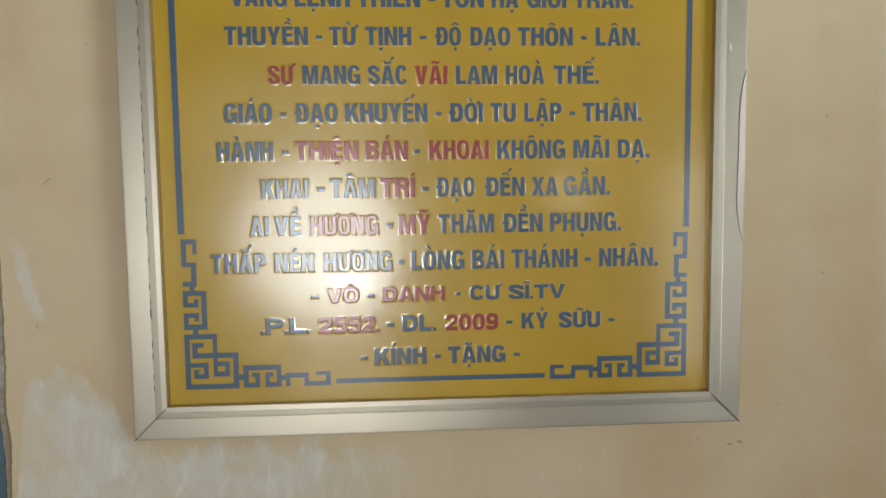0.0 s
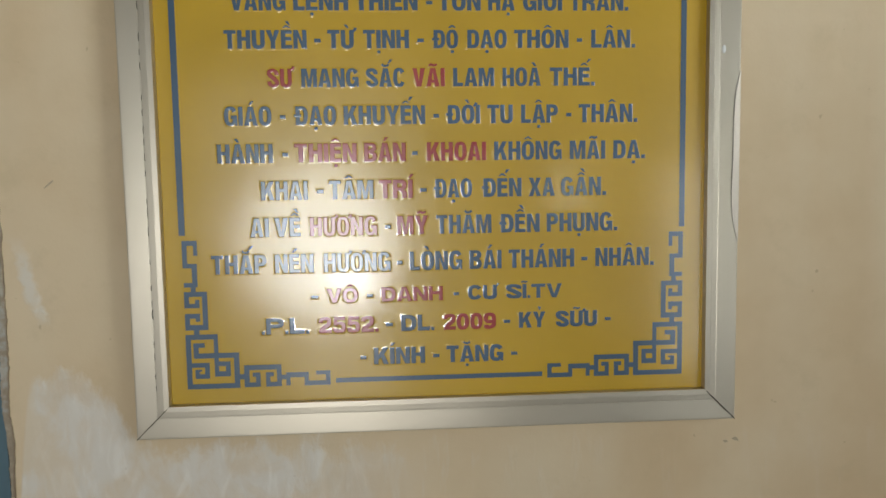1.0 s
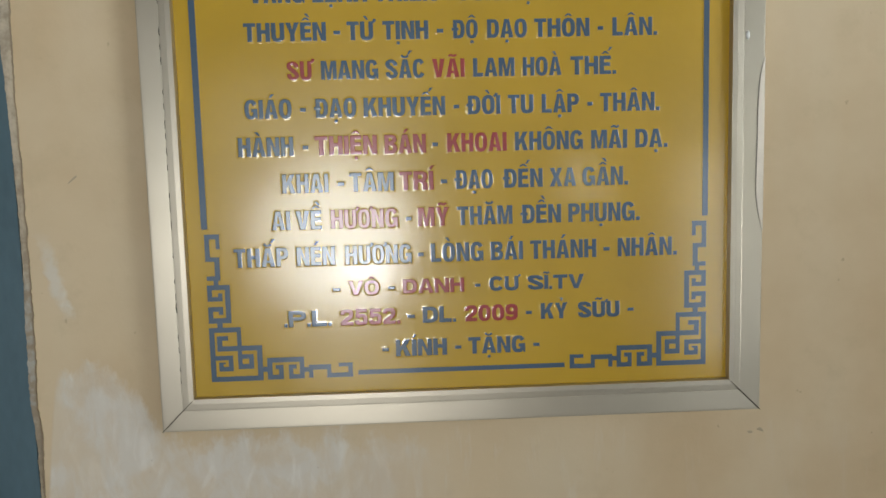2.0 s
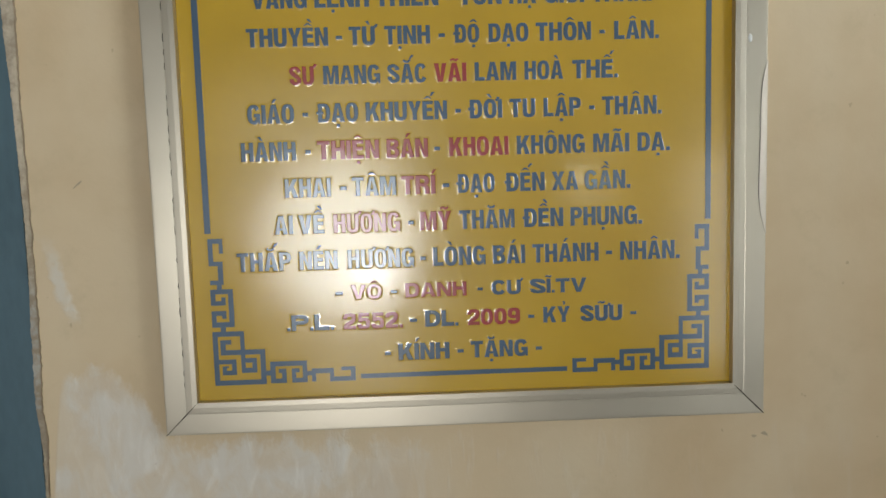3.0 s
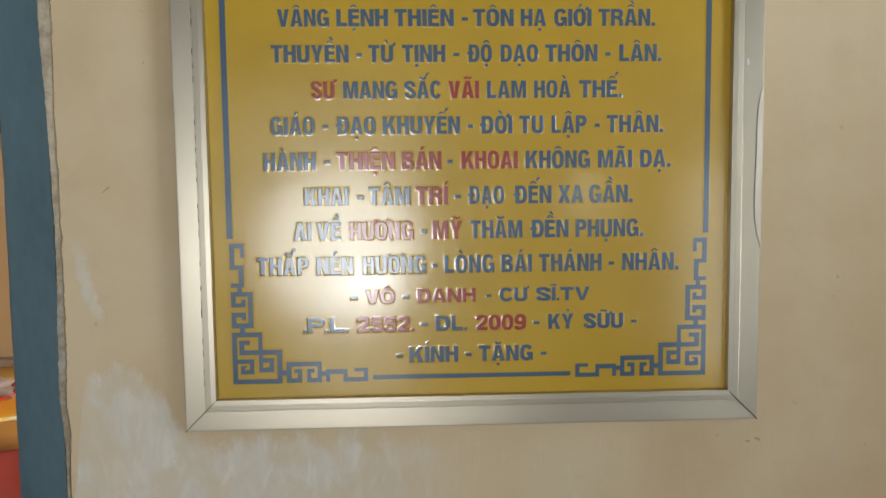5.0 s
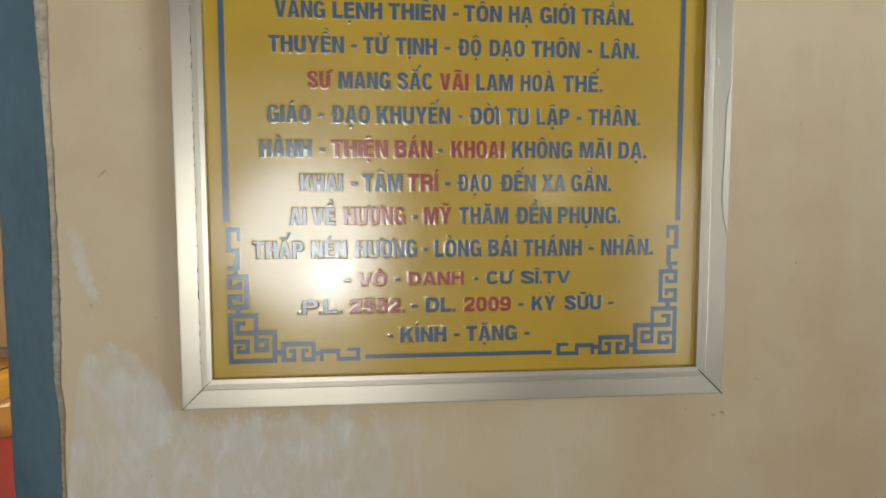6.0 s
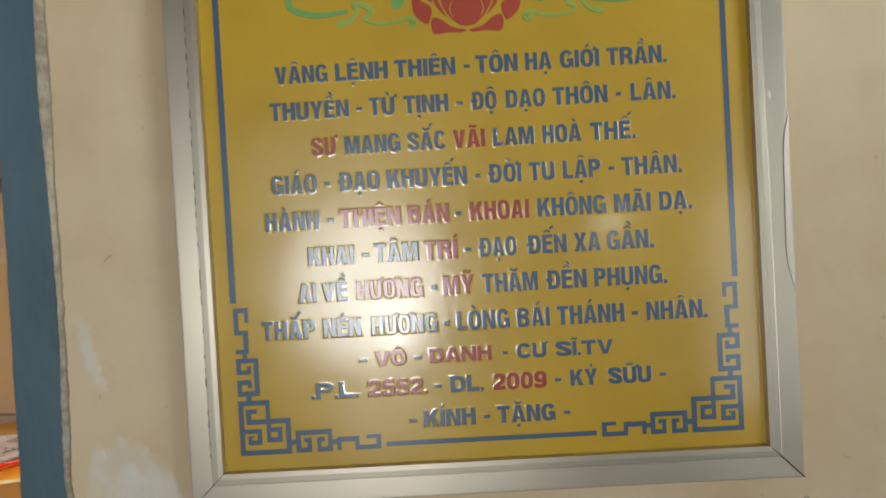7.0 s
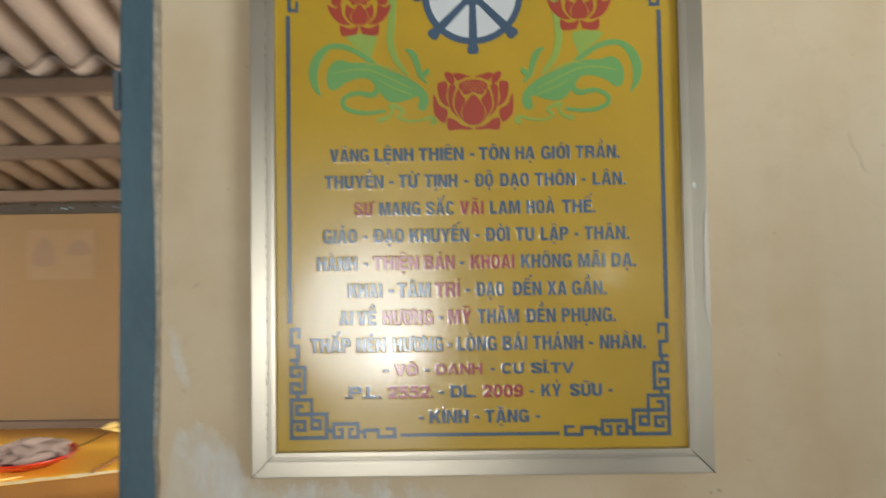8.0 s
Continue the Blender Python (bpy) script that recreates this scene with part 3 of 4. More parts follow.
def blob(bm, at, size, turn, seed):
    made = bmesh.ops.create_uvsphere(bm, u_segments=14, v_segments=9, radius=1.0)["verts"]
    m = pose(*at, 0, turn[0], turn[1]) @ Matrix.Diagonal((*size, 1))
    for v in made:
        v.co *= 1 + 0.14 * noise.noise(v.co * 2 + Vector((seed, 0, 0)))
        v.co = m @ v.co


# a yellow flower laid on the cloth, its thin stem towards the dish
flower = base("flower", "pale yellow cut flower lying on the orange table", "flower", (-1.572, 1.93, TABLE_Z + 0.003))
for i in range(9):
    a = i * 2.4
    dx, dy, dz = 0.017 * math.cos(a), 0.017 * math.sin(a), 0.016 + 0.011 * (i % 3)
    bm = bmesh.new()
    blob(bm, (dx, dy, dz), (0.023, 0.014, 0.009), (14 - 9 * (i % 4), 40 * i), i * 2.3)
    part("petal", bm, M_FRUIT, flower, smooth=True)
stem = cord([(-1.587, 1.66, 0.758), (-1.582, 1.75, 0.757), (-1.576, 1.85, 0.760), (-1.572, 1.92, 0.768)], 0.0027, "dark thin flower stem", M_CORD)
stem.name = "stem"
stem.parent = flower
stem.matrix_parent_inverse = Matrix.Translation((1.572, -1.93, -TABLE_Z - 0.003))
del stem["category"]
bm = bmesh.new()
blob(bm, (0, 0, 0), (0.042, 0.0034, 0.0034), (0, 38), 3.0)
twig = thing("twig", bm, M_FRUIT, "short pale yellow twig at the table edge", "twig", smooth=True)
twig.location = (-1.60, 1.30, TABLE_Z + 0.005)

# faded print on the back wall
poster = base("poster", "faded paper print pasted on the ochre wall", "poster", (-1.905, BACK_Y, 1.565))
bm = bmesh.new()
box(bm, (-0.165, -0.0035, -0.12), (0.165, -0.0005, 0.12))
part("sheet", bm, M_PAPER, poster)
for cx, cz, w, h in ((-0.085, 0.02, 0.10, 0.13), (0.085, 0.035, 0.10, 0.07)):
    bm = bmesh.new()
    pts = spline([(cx - w / 2, cz - h / 2), (cx - w * 0.4, cz + h * 0.1), (cx, cz + h / 2), (cx + w * 0.42, cz + h * 0.15), (cx + w / 2, cz - h / 2)], 5, True)
    bm.faces.new([bm.verts.new((p[0], -0.0055, p[1])) for p in pts])
    for v in bmesh.ops.extrude_face_region(bm, geom=list(bm.faces))["geom"]:
        if isinstance(v, bmesh.types.BMVert):
            v.co.y += 0.0025
    part("print", bm, M_INK, poster, "grey printed shape")

# ---- the framed board ----
TOP = 0.832
sign = base("sign_board", "yellow votive board with blue and red lettering in an aluminium frame", "sign", (0, 0, SILL))


def sign_part(name, bm, material, label="", smooth=False):
    ob = part(name, bm, material, sign, label, smooth)
    ob.matrix_parent_inverse = Matrix.Translation((0, 0, -SILL))
    return ob


bm = bmesh.new()
box(bm, (-0.304, 0.0, SILL - 0.004), (0.304, 0.012, SILL + TOP + 0.004))
sign_part("panel", bm, M_YELLOW, "glossy yellow panel")


def rail(length, at, turn, name="frame_rail"):
    """A mitred length of aluminium section along local x; local z points outwards from the panel."""
    bm = bmesh.new()
    face = [(0.0110 + 0.0200 * i / 4, 0.0081 + 0.0007 * (i / 4)) for i in range(5)]
    prof = [(-0.002, -0.0045), (-0.002, 0.0084), (-0.0014, 0.0084), (0.0040, 0.0086), (0.0043, 0.0083), (0.0097, 0.00825), (0.0100, 0.0079), (0.0105, 0.0079)] + face
    prof += [(0.0328, 0.0088), (0.0335, 0.0080), (0.0335, -WALL_Y + 0.0005), (0.020, -WALL_Y + 0.0005), (0.020, -0.0045)]
    ends = []
    for side in (-1, 1):
        ends.append([bm.verts.new((side * (length / 2 + o - 0.0002), -h, o)) for o, h in prof])
    n = len(prof)
    for i in range(n):
        bm.faces.new((ends[0][i], ends[0][(i + 1) % n], ends[1][(i + 1) % n], ends[1][i]))
    for e in ends:
        bm.faces.new(e)
    bmesh.ops.triangulate(bm, faces=[f for f in bm.faces if len(f.verts) > 4])
    m = Matrix.Translation((at[0], 0, SILL + at[1])) @ Matrix.Rotation(radians(turn), 4, "Y")
    bmesh.ops.transform(bm, matrix=m, verts=bm.verts)
    return sign_part(name, bm, M_ALU, "mitred satin aluminium rail")


rail(0.600, (0, 0), 180)
rail(0.600, (0, TOP), 0)
rail(TOP, (-0.3, TOP / 2), -90)
rail(TOP, (0.3, TOP / 2), 90)
for sx in (-1, 1):
    for z, s in ((0, -1), (TOP, 1)):
        bm = bmesh.new()
        ribbon(bm, [(sx * 0.3002, z + s * 0.0002, 0.0007), (sx * 0.3330, z + s * 0.0330, 0.0007)], 0.0, 0.0126, 2)
        for v in bm.verts:
            o = abs(v.co.x) - 0.3
            v.co.y = min(v.co.y, 0) if v.co.y > -0.001 else -(0.0090 if o < 0.005 else 0.0106)
        sign_part("mitre_joint", bm, M_SEAM, "dark mitre joint")
# dirt in the worn groove along one rail
for i in range(46):
    z = 0.02 + i * 0.0155 + 0.006 * noise.noise((i * 1.7, 0, 0))
    if noise.noise((i * 0.83, 2.0, 7.0)) < -0.12:
        continue
    ln, w = 0.006 + 0.012 * abs(noise.noise((i * 3.3, 5, 0))), 0.0004 + 0.0014 * abs(noise.noise((i * 2.1, 9, 0)))
    bm = bmesh.new()
    ribbon(bm, [(-0.3104, z, w * 0.4), (-0.3106 - w * 0.3, z + ln / 2, w), (-0.3104, z + ln, w * 0.4)], 0.0, 0.0086, 2)
    sign_part("groove_dirt", bm, M_SEAM, "dark dirt in the worn groove")
# pale caulk over the outer edge of one rail, with a wavy dark seam
WAVE = [(0.3340, 0.357), (0.3302, 0.347), (0.3275, 0.331), (0.3262, 0.305), (0.3260, 0.273), (0.3253, 0.245), (0.3250, 0.212), (0.3280, 0.188), (0.3334, 0.170)]
bm = bmesh.new()
ribbon(bm, [((x + 0.3339) / 2, z, max(0.0003, 0.3339 - x)) for x, z in WAVE], 0.0, 0.00905, 8)
sign_part("caulk", bm, M_CAULK, "smeared pale caulk")
bm = bmesh.new()
ribbon(bm, [(min(x, 0.3328), z, w) for (x, z), w in zip(WAVE, (0.0003, 0.0008, 0.0014, 0.0010, 0.0009, 0.0008, 0.0006, 0.0003, 0.0002))], 0.0, 0.0092, 8)
sign_part("caulk_seam", bm, M_WAVE, "dark wavy seam beside the caulk")
# a drop of paint dried on the same rail
bm = bmesh.new()
ribbon(bm, [(0.3144, 0.3765, 0.0012), (0.3143, 0.3785, 0.0042), (0.3141, 0.3812, 0.0050), (0.3142, 0.3838, 0.0040), (0.3145, 0.3855, 0.0012)], 0.0070, 0.0089, 5)
sign_part("paint_fleck", bm, M_FLECK, "dried drop of white paint", smooth=True)
# dark gap where the panel meets the rails
for a, b, c, d in ((-0.300, -0.001, 0.300, 0.0009), (-0.300, TOP - 0.0009, 0.300, TOP + 0.001), (-0.301, 0.001, -0.2991, TOP - 0.001), (0.2986, 0.001, 0.301, TOP - 0.001)):
    bm = bmesh.new()
    box(bm, (a, -0.0013, SILL + b), (c, 0.001, SILL + d))
    sign_part("gap", bm, M_SEAM, "dark gap between panel and rail")


def fret(name, rects, place, material, label, unit=1.0):
    """Raised flat strokes with a sloping yellow rim round them."""
    bm = bmesh.new()
    cells(bm, rects, place, 0.0006, 0.0005)
    ob = sign_part(name, bm, material, label)
    bm = bmesh.new()
    g = 0.0014 * unit
    cells(bm, [(r[0] - g, r[1] - g, r[2] + g, r[3] + g) for r in rects], place, 0.00026, 0.0019, 4)
    part("rim", bm, M_RIM, ob, "sloping yellow rim")
    return ob


# borders: stepped fret corners joined by lines
CORNER = [(0, 0, 6.5, 61.5), (0, 55, 35.5, 61.5), (30, 13.5, 35.5, 61.5), (8, 34, 57.7, 40.6), (8, 34, 14.5, 52), (8, 46, 21, 52),
          (51, 0, 57.7, 40.6), (0, 0, 57.7, 6.5), (30, 13.5, 48, 20), (42, 13.5, 48, 31), (35, 25, 48, 31),
          (6.5, 24, 25.5, 30), (19.5, 11.5, 25.5, 30), (9, 11.5, 25.5, 17.5), (9, 11.5, 14.5, 22.5), (9, 19.5, 17, 22.5)]
HOOKS = [(57, 9.5, 62, 16), (61.5, 19.5, 103, 26), (61.5, 0.5, 68, 26), (61.5, 0.5, 80, 6.5), (74, 0.5, 80, 17.5), (70.5, 12, 80, 17.5),
         (97, 0.5, 103, 26), (85, 0.5, 103, 6.5), (85, 0.5, 90.5, 17.5), (85, 12, 94.5, 17.5), (102.5, 8, 108, 14)]
TAIL = [(107, 1, 112.5, 16.5), (107, 10, 132.5, 16.5), (127, 0.5, 132.5, 16.5), (127, 0.5, 156.5, 6.5), (150.5, 0.5, 156.5, 17.5), (140, 12.5, 156.5, 17.5)]
LX, RX, BZ, TZ = -0.2805, 0.2750, 0.0180, TOP - 0.018


def flip(rects):
    return [(v0, 61.5 + (u0 - 57.7) * 1.04, v1, 61.5 + (u1 - 57.7) * 1.04) for u0, v0, u1, v1 in rects]


for sx, x0 in ((1, LX), (-1, RX)):
    for sz, z0 in ((1, BZ), (-1, TZ)):
        fret("corner_ornament", CORNER + HOOKS + TAIL + flip(HOOKS + TAIL), lambda u, v: (x0 + sx * u / 1000, z0 + sz * v / 1000), M_BLUE, "blue stepped fret ornament", 1000.0)
for x0, z0, x1, z1 in ((LX + 0.1615, BZ + 0.0025, RX - 0.1615, BZ + 0.0085), (LX + 0.1615, TZ - 0.0085, RX - 0.1615, TZ - 0.0025),
                       (LX - 0.002, BZ + 0.1690, LX + 0.0055, TZ - 0.1690), (RX - 0.0060, BZ + 0.1690, RX + 0.0010, TZ - 0.1690)):
    fret("border_line", [(x0, z0, x1, z1)], lambda u, v: (u, v), M_BLUE, "blue border line")

# ---- lettering ----


def arc(cx, cz, rx, rz, a0, a1, n=14, power=2.5):
    """Points of a squarish ellipse from angle a0 to a1, in degrees."""
    out = []
    for i in range(n + 1):
        a = radians(a0 + (a1 - a0) * i / n)
        c, s = math.cos(a), math.sin(a)
        out.append((cx + rx * math.copysign(abs(c) ** (2 / power), c), cz + rz * math.copysign(abs(s) ** (2 / power), s)))
    return out


def stroke(points, steps=5):
    """The outline of a drawn stroke through (x, z, width) points."""
    pts = spline(points, steps)
    left, right = [], []
    for i, p in enumerate(pts):
        d = pts[min(i + 1, len(pts) - 1)][:2] - pts[max(i - 1, 0)][:2]
        d = d / (np.hypot(*d) or 1)
        side_way = np.array((-d[1], d[0])) * p[2] / 2
        left.append(tuple(p[:2] + side_way))
        right.append(tuple(p[:2] - side_way))
    return right + left[::-1]


def quad(x0, z0, x1, z1):
    return [(x0, z0), (x1, z0), (x1, z1), (x0, z1)]


# widths of the narrow bold capitals and figures, cap height 1
WIDTHS = {"A": 0.63, "B": 0.59, "C": 0.60, "D": 0.59, "E": 0.50, "G": 0.62, "H": 0.59, "I": 0.20, "K": 0.63, "L": 0.48, "M": 0.76, "N": 0.60, "O": 0.61, "P": 0.56,
          "R": 0.61, "S": 0.59, "T": 0.55, "U": 0.59, "V": 0.61, "X": 0.63, "Y": 0.61, "0": 0.58, "2": 0.57, "5": 0.57, "9": 0.58, ".": 0.22}


def outlines(c, w, s):
    """Outlines of one grotesque capital or figure of width w and stem s, as pieces of (outer line, counters)."""
    m, b = w / 2, 0.80 * s
    if c == "I":
        return [(quad(0, 0, w, 1), [])]
    if c == ".":
        return [(quad(0, 0, w, 0.21), [])]
    if c == "H":
        return [([(0, 0), (s, 0), (s, 0.43), (w - s, 0.43), (w - s, 0), (w, 0), (w, 1), (w - s, 1), (w - s, 0.43 + b), (s, 0.43 + b), (s, 1), (0, 1)], [])]
    if c == "L":
        return [([(0, 0), (w, 0), (w, b * 1.05), (s, b * 1.05), (s, 1), (0, 1)], [])]
    if c == "E":
        return [([(0, 0), (w, 0), (w, b), (s, b), (s, 0.44), (w * 0.93, 0.44), (w * 0.93, 0.44 + b), (s, 0.44 + b), (s, 1 - b), (w * 0.98, 1 - b), (w * 0.98, 1), (0, 1)], [])]
    if c == "T":
        return [([(m - s / 2, 0), (m + s / 2, 0), (m + s / 2, 1 - b), (w, 1 - b), (w, 1), (0, 1), (0, 1 - b), (m - s / 2, 1 - b)], [])]
    if c == "N":
        return [([(0, 0), (s * 0.95, 0), (s * 0.95, 0.63), (w - s * 1.05, 0), (w, 0), (w, 1), (w - s * 0.95, 1), (w - s * 0.95, 0.37), (s * 1.05, 1), (0, 1)], [])]
    if c == "M":
        q = s * 0.92
        return [([(0, 0), (q, 0), (q, 0.70), (m - s * 0.40, 0), (m + s * 0.40, 0), (w - q, 0.70), (w - q, 0), (w, 0), (w, 1), (w - q * 1.4, 1), (m, 0.36), (q * 1.4, 1), (0, 1)], [])]
    if c == "V":
        return [([(m - s * 0.56, 0), (m + s * 0.56, 0), (w, 1), (w - s * 1.08, 1), (m, 0.28), (s * 1.08, 1), (0, 1)], [])]
    if c == "A":
        a = s * 1.05

        def leg(z):
            return a + (m - a) * z / 0.82
        return [([(0, 0), (a, 0), (leg(0.20), 0.20), (w - leg(0.20), 0.20), (w - a, 0), (w, 0), (m + s * 0.58, 1), (m - s * 0.58, 1)],
                 [[(leg(0.35), 0.35), (m, 0.80), (w - leg(0.35), 0.35)]])]
    if c == "K":
        k = w / 0.63
        return [([(0, 0), (s, 0), (s, 0.27), (s + 0.10 * k, 0.42), (w - s * 1.15, 0), (w, 0), (s + 0.235 * k, 0.60), (w - 0.015, 1), (w - s * 1.15, 1), (s, 0.57), (s, 1), (0, 1)], [])]
    if c == "X":
        return [([(0, 0), (s * 1.1, 0), (m, 0.34), (w - s * 1.1, 0), (w, 0), (m + s * 0.58, 0.51), (w, 1), (w - s * 1.1, 1), (m, 0.69), (s * 1.1, 1), (0, 1), (m - s * 0.58, 0.51)], [])]
    if c == "Y":
        return [([(m - s / 2, 0), (m + s / 2, 0), (m + s / 2, 0.40), (w, 1), (w - s * 1.08, 1), (m, 0.60), (s * 1.08, 1), (0, 1), (m - s / 2, 0.40)], [])]
    if c in "O0":
        return [(arc(m, 0.5, m, 0.515, 0, 360, 44)[:-1], [arc(m, 0.5, m - s, 0.515 - b, 0, -360, 32, 2.8)[:-1]])]
    if c == "U":
        return [([(s, 1), (0, 1)] + arc(m, 0.33, m, 0.345, 180, 360, 24) + [(w, 1), (w - s, 1)] + arc(m, 0.34, m - s, 0.355 - b, 0, -180, 16), [])]
    if c == "C":
        return [(arc(m, 0.5, m, 0.515, 32, 330, 34) + arc(m, 0.5, m - s, 0.515 - b, 333, 27, 26, 2.8), [])]
    if c == "G":
        return [(arc(m, 0.5, m, 0.515, 30, 292, 32) + [(w - s * 0.55, 0.11), (w - s * 0.45, 0), (w, 0), (w, 0.54), (m + 0.01, 0.54), (m + 0.01, 0.54 - b), (w - s, 0.54 - b)]
                 + arc(m, 0.5, m - s, 0.515 - b, 325, 25, 26, 2.8), [])]
    if c == "D":
        r = w * 0.52
        return [([(0, 0)] + arc(w - r, 0.5, r, 0.5, -90, 90, 20) + [(0, 1)], [[(s, 1 - b)] + arc(w - r, 0.5, r - s, 0.5 - b, 90, -90, 14) + [(s, b)]])]
    if c == "P":
        r = w * 0.50
        return [([(0, 0), (s, 0), (s, 0.385)] + arc(w - r, 0.6925, r, 0.3075, -90, 90, 18) + [(0, 1)], [[(s, 1 - b)] + arc(w - r, 0.6925, r - s, 0.3075 - b, 90, -90, 12) + [(s, 0.385 + b)]])]
    if c == "R":
        r = w * 0.46
        return [([(0, 0), (s, 0), (s, 0.40), (m, 0.40), (w - s * 1.1, 0.30), (w - s * 1.02, 0), (w, 0), (w - s * 0.05, 0.30), (w - s * 0.25, 0.44)]
                 + arc(w - r - 0.01, 0.715, r, 0.285, -62, 90, 16) + [(0, 1)], [[(s, 1 - b)] + arc(w - r - 0.01, 0.70, r - s, 0.30 - b, 90, -90, 12) + [(s, 0.40 + b)]])]
    if c == "B":
        r = w * 0.46
        return [([(0, 0)] + arc(w - r, 0.275, r, 0.275, -90, 62, 14) + arc(w - r - 0.02, 0.755, r, 0.245, -58, 90, 14) + [(0, 1)],
                 [[(s, 0.53 - b * 0.4)] + arc(w - r, 0.29, r - s, 0.24 - b * 0.7, 90, -90, 10) + [(s, b * 0.9)],
                  [(s, 1 - b * 0.9)] + arc(w - r - 0.02, 0.765, r - s, 0.235 - b * 0.9, 90, -90, 10) + [(s, 0.53 + b * 0.45)]])]
    v = (s + b) / 2
    if c == "S":
        return [(stroke([(w - 0.52 * s, 0.675, s), (w - 0.60 * s, 0.80, s * 0.98), (m + 0.02, 1.01 - b / 2, b), (0.56 * s, 0.85, v), (0.52 * s, 0.70, s), (m * 0.80, 0.565, s), (m * 1.2, 0.46, s),
                         (w - 0.52 * s, 0.31, s), (w - 0.56 * s, 0.16, v), (m - 0.02, b / 2 - 0.01, b), (0.60 * s, 0.20, s * 0.98), (0.52 * s, 0.335, s)]), [])]
    if c == "2":
        return [(stroke([(0.52 * s, 0.66, s), (0.60 * s, 0.83, v), (m, 1.0 - b / 2, b), (w - 0.56 * s, 0.85, v), (w - 0.52 * s, 0.69, s), (w - 0.72 * s, 0.52, s), (m * 0.95, 0.36, s * 0.95), (0.62 * s, 0.20, s * 0.9), (0.55 * s, 0.06, s * 0.9)]), []),
                (quad(0.02, 0, w, b), [])]
    if c == "5":
        return [(stroke([(0.62 * s, 0.50, v), (m, 0.60, b), (w - 0.58 * s, 0.52, v), (w - 0.5 * s, 0.33, s), (w - 0.58 * s, 0.15, v), (m, b / 2 - 0.01, b), (0.60 * s, 0.14, v), (0.5 * s, 0.29, s)]), []),
                ([(0.06, 0.44), (0.06 + s * 0.82, 0.48), (0.10 + s * 0.80, 1), (0.10, 1)], []), (quad(0.10, 1 - b, w * 0.95, 1), [])]
    if c == "9":
        return [(arc(m, 0.675, m, 0.34, 0, 360, 36)[:-1], [arc(m, 0.675, m - s, 0.34 - b, 0, -360, 26)[:-1]]),
                (stroke([(w - 0.5 * s, 0.68, s), (w - 0.5 * s, 0.42, s), (w - 0.60 * s, 0.20, s), (m, b / 2 - 0.01, b), (0.62 * s, 0.12, v), (0.52 * s, 0.25, s)]), [])]
    raise ValueError(c)


def turned(pts, anticlockwise):
    area2 = sum(a[0] * b[1] - b[0] * a[1] for a, b in zip(pts, pts[1:] + pts[:1]))
    return pts if (area2 > 0) == anticlockwise else pts[::-1]


def grown(pts, d):
    """The outline moved away from its filled side by d."""
    p = np.array(pts)
    e = np.roll(p, -1, 0) - p
    e = e / np.maximum(np.hypot(e[:, 0], e[:, 1]), 1e-9)[:, None]
    n2 = np.stack([e[:, 1], -e[:, 0]], 1)
    n1 = np.roll(n2, 1, 0)
    way = (n1 + n2) / np.maximum(0.45, 1 + (n1 * n2).sum(1))[:, None]
    return p + way * d


FOOT = 0.00013       # height of the yellow film where it meets a raised shape
SKIRT = 0.0020       # how far it slopes out


def emboss(face, skirt, pieces, lift=0.0):
    """Raise shapes out of the film: a smooth sloping skirt, a rounded shoulder and a flat top. Pieces are (outer line, counters) in metres."""
    for outer, holes in pieces:
        loops = [turned(list(outer), True)] + [turned(list(h), False) for h in holes]
        tops = []
        for k, loop in enumerate(loops):
            reach = SKIRT
            if k:
                xs, zs = [p[0] for p in loop], [p[1] for p in loop]
                reach = min(SKIRT, 0.36 * min(max(xs) - min(xs), max(zs) - min(zs)))
            rows = [[skirt.verts.new((x, -h, SILL + z)) for x, z in grown(loop, reach * f)]
                    for f, h in ((0.0, FOOT), (0.25, FOOT * 0.62), (0.55, FOOT * 0.26), (0.8, FOOT * 0.06), (1.0, -0.0002))]
            n = len(loop)
            for r, q in zip(rows, rows[1:]):
                for i in range(n):
                    skirt.faces.new((r[i], r[(i + 1) % n], q[(i + 1) % n], q[i]))
            rows = [[face.verts.new((x, -h - lift, SILL + z)) for x, z in grown(loop, -d)]
                    for d, h in ((0.0, 0.0), (0.0, FOOT + 0.00006), (0.00012, FOOT + 0.00018), (0.00034, FOOT + 0.00026), (0.00070, FOOT + 0.00030))]
            for r, q in zip(rows, rows[1:]):
                for i in range(n):
                    face.faces.new((r[i], r[(i + 1) % n], q[(i + 1) % n], q[i]))
            tops.append(rows[-1])
        flat = [v for t in tops for v in t]
        for tri in geometry.tessellate_polygon([[v.co for v in t] for t in tops]):
            if len(set(tri)) == 3:
                face.faces.new([flat[i] for i in tri])
        lift += 0.00003


# accented capitals: the plain letter, then its marks (^ hat, u breve, ~ tilde, ` grave, ' acute, ? hook, . dot below, + horn, - bar)
MARKED = {"Â": "A^", "Ầ": "A^`", "Ậ": "A^.", "Á": "A'", "À": "A`", "Ã": "A~", "Ạ": "A.", "Ă": "Au", "Ắ": "Au'", "Ặ": "Au.", "Ê": "E^",
          "Ề": "E^`", "Ế": "E^'", "Ệ": "E^.", "É": "E'", "Í": "I'", "Ĩ": "I~", "Ị": "I.", "Ô": "O^", "Ộ": "O^.", "Ò": "O`", "Ơ": "O+", "Ờ": "O+`",
          "Ớ": "O+'", "Ư": "U+", "Ừ": "U+`", "Ữ": "U+~", "Ụ": "U.", "Ỹ": "Y~", "Ỷ": "Y?", "Đ": "D-"}


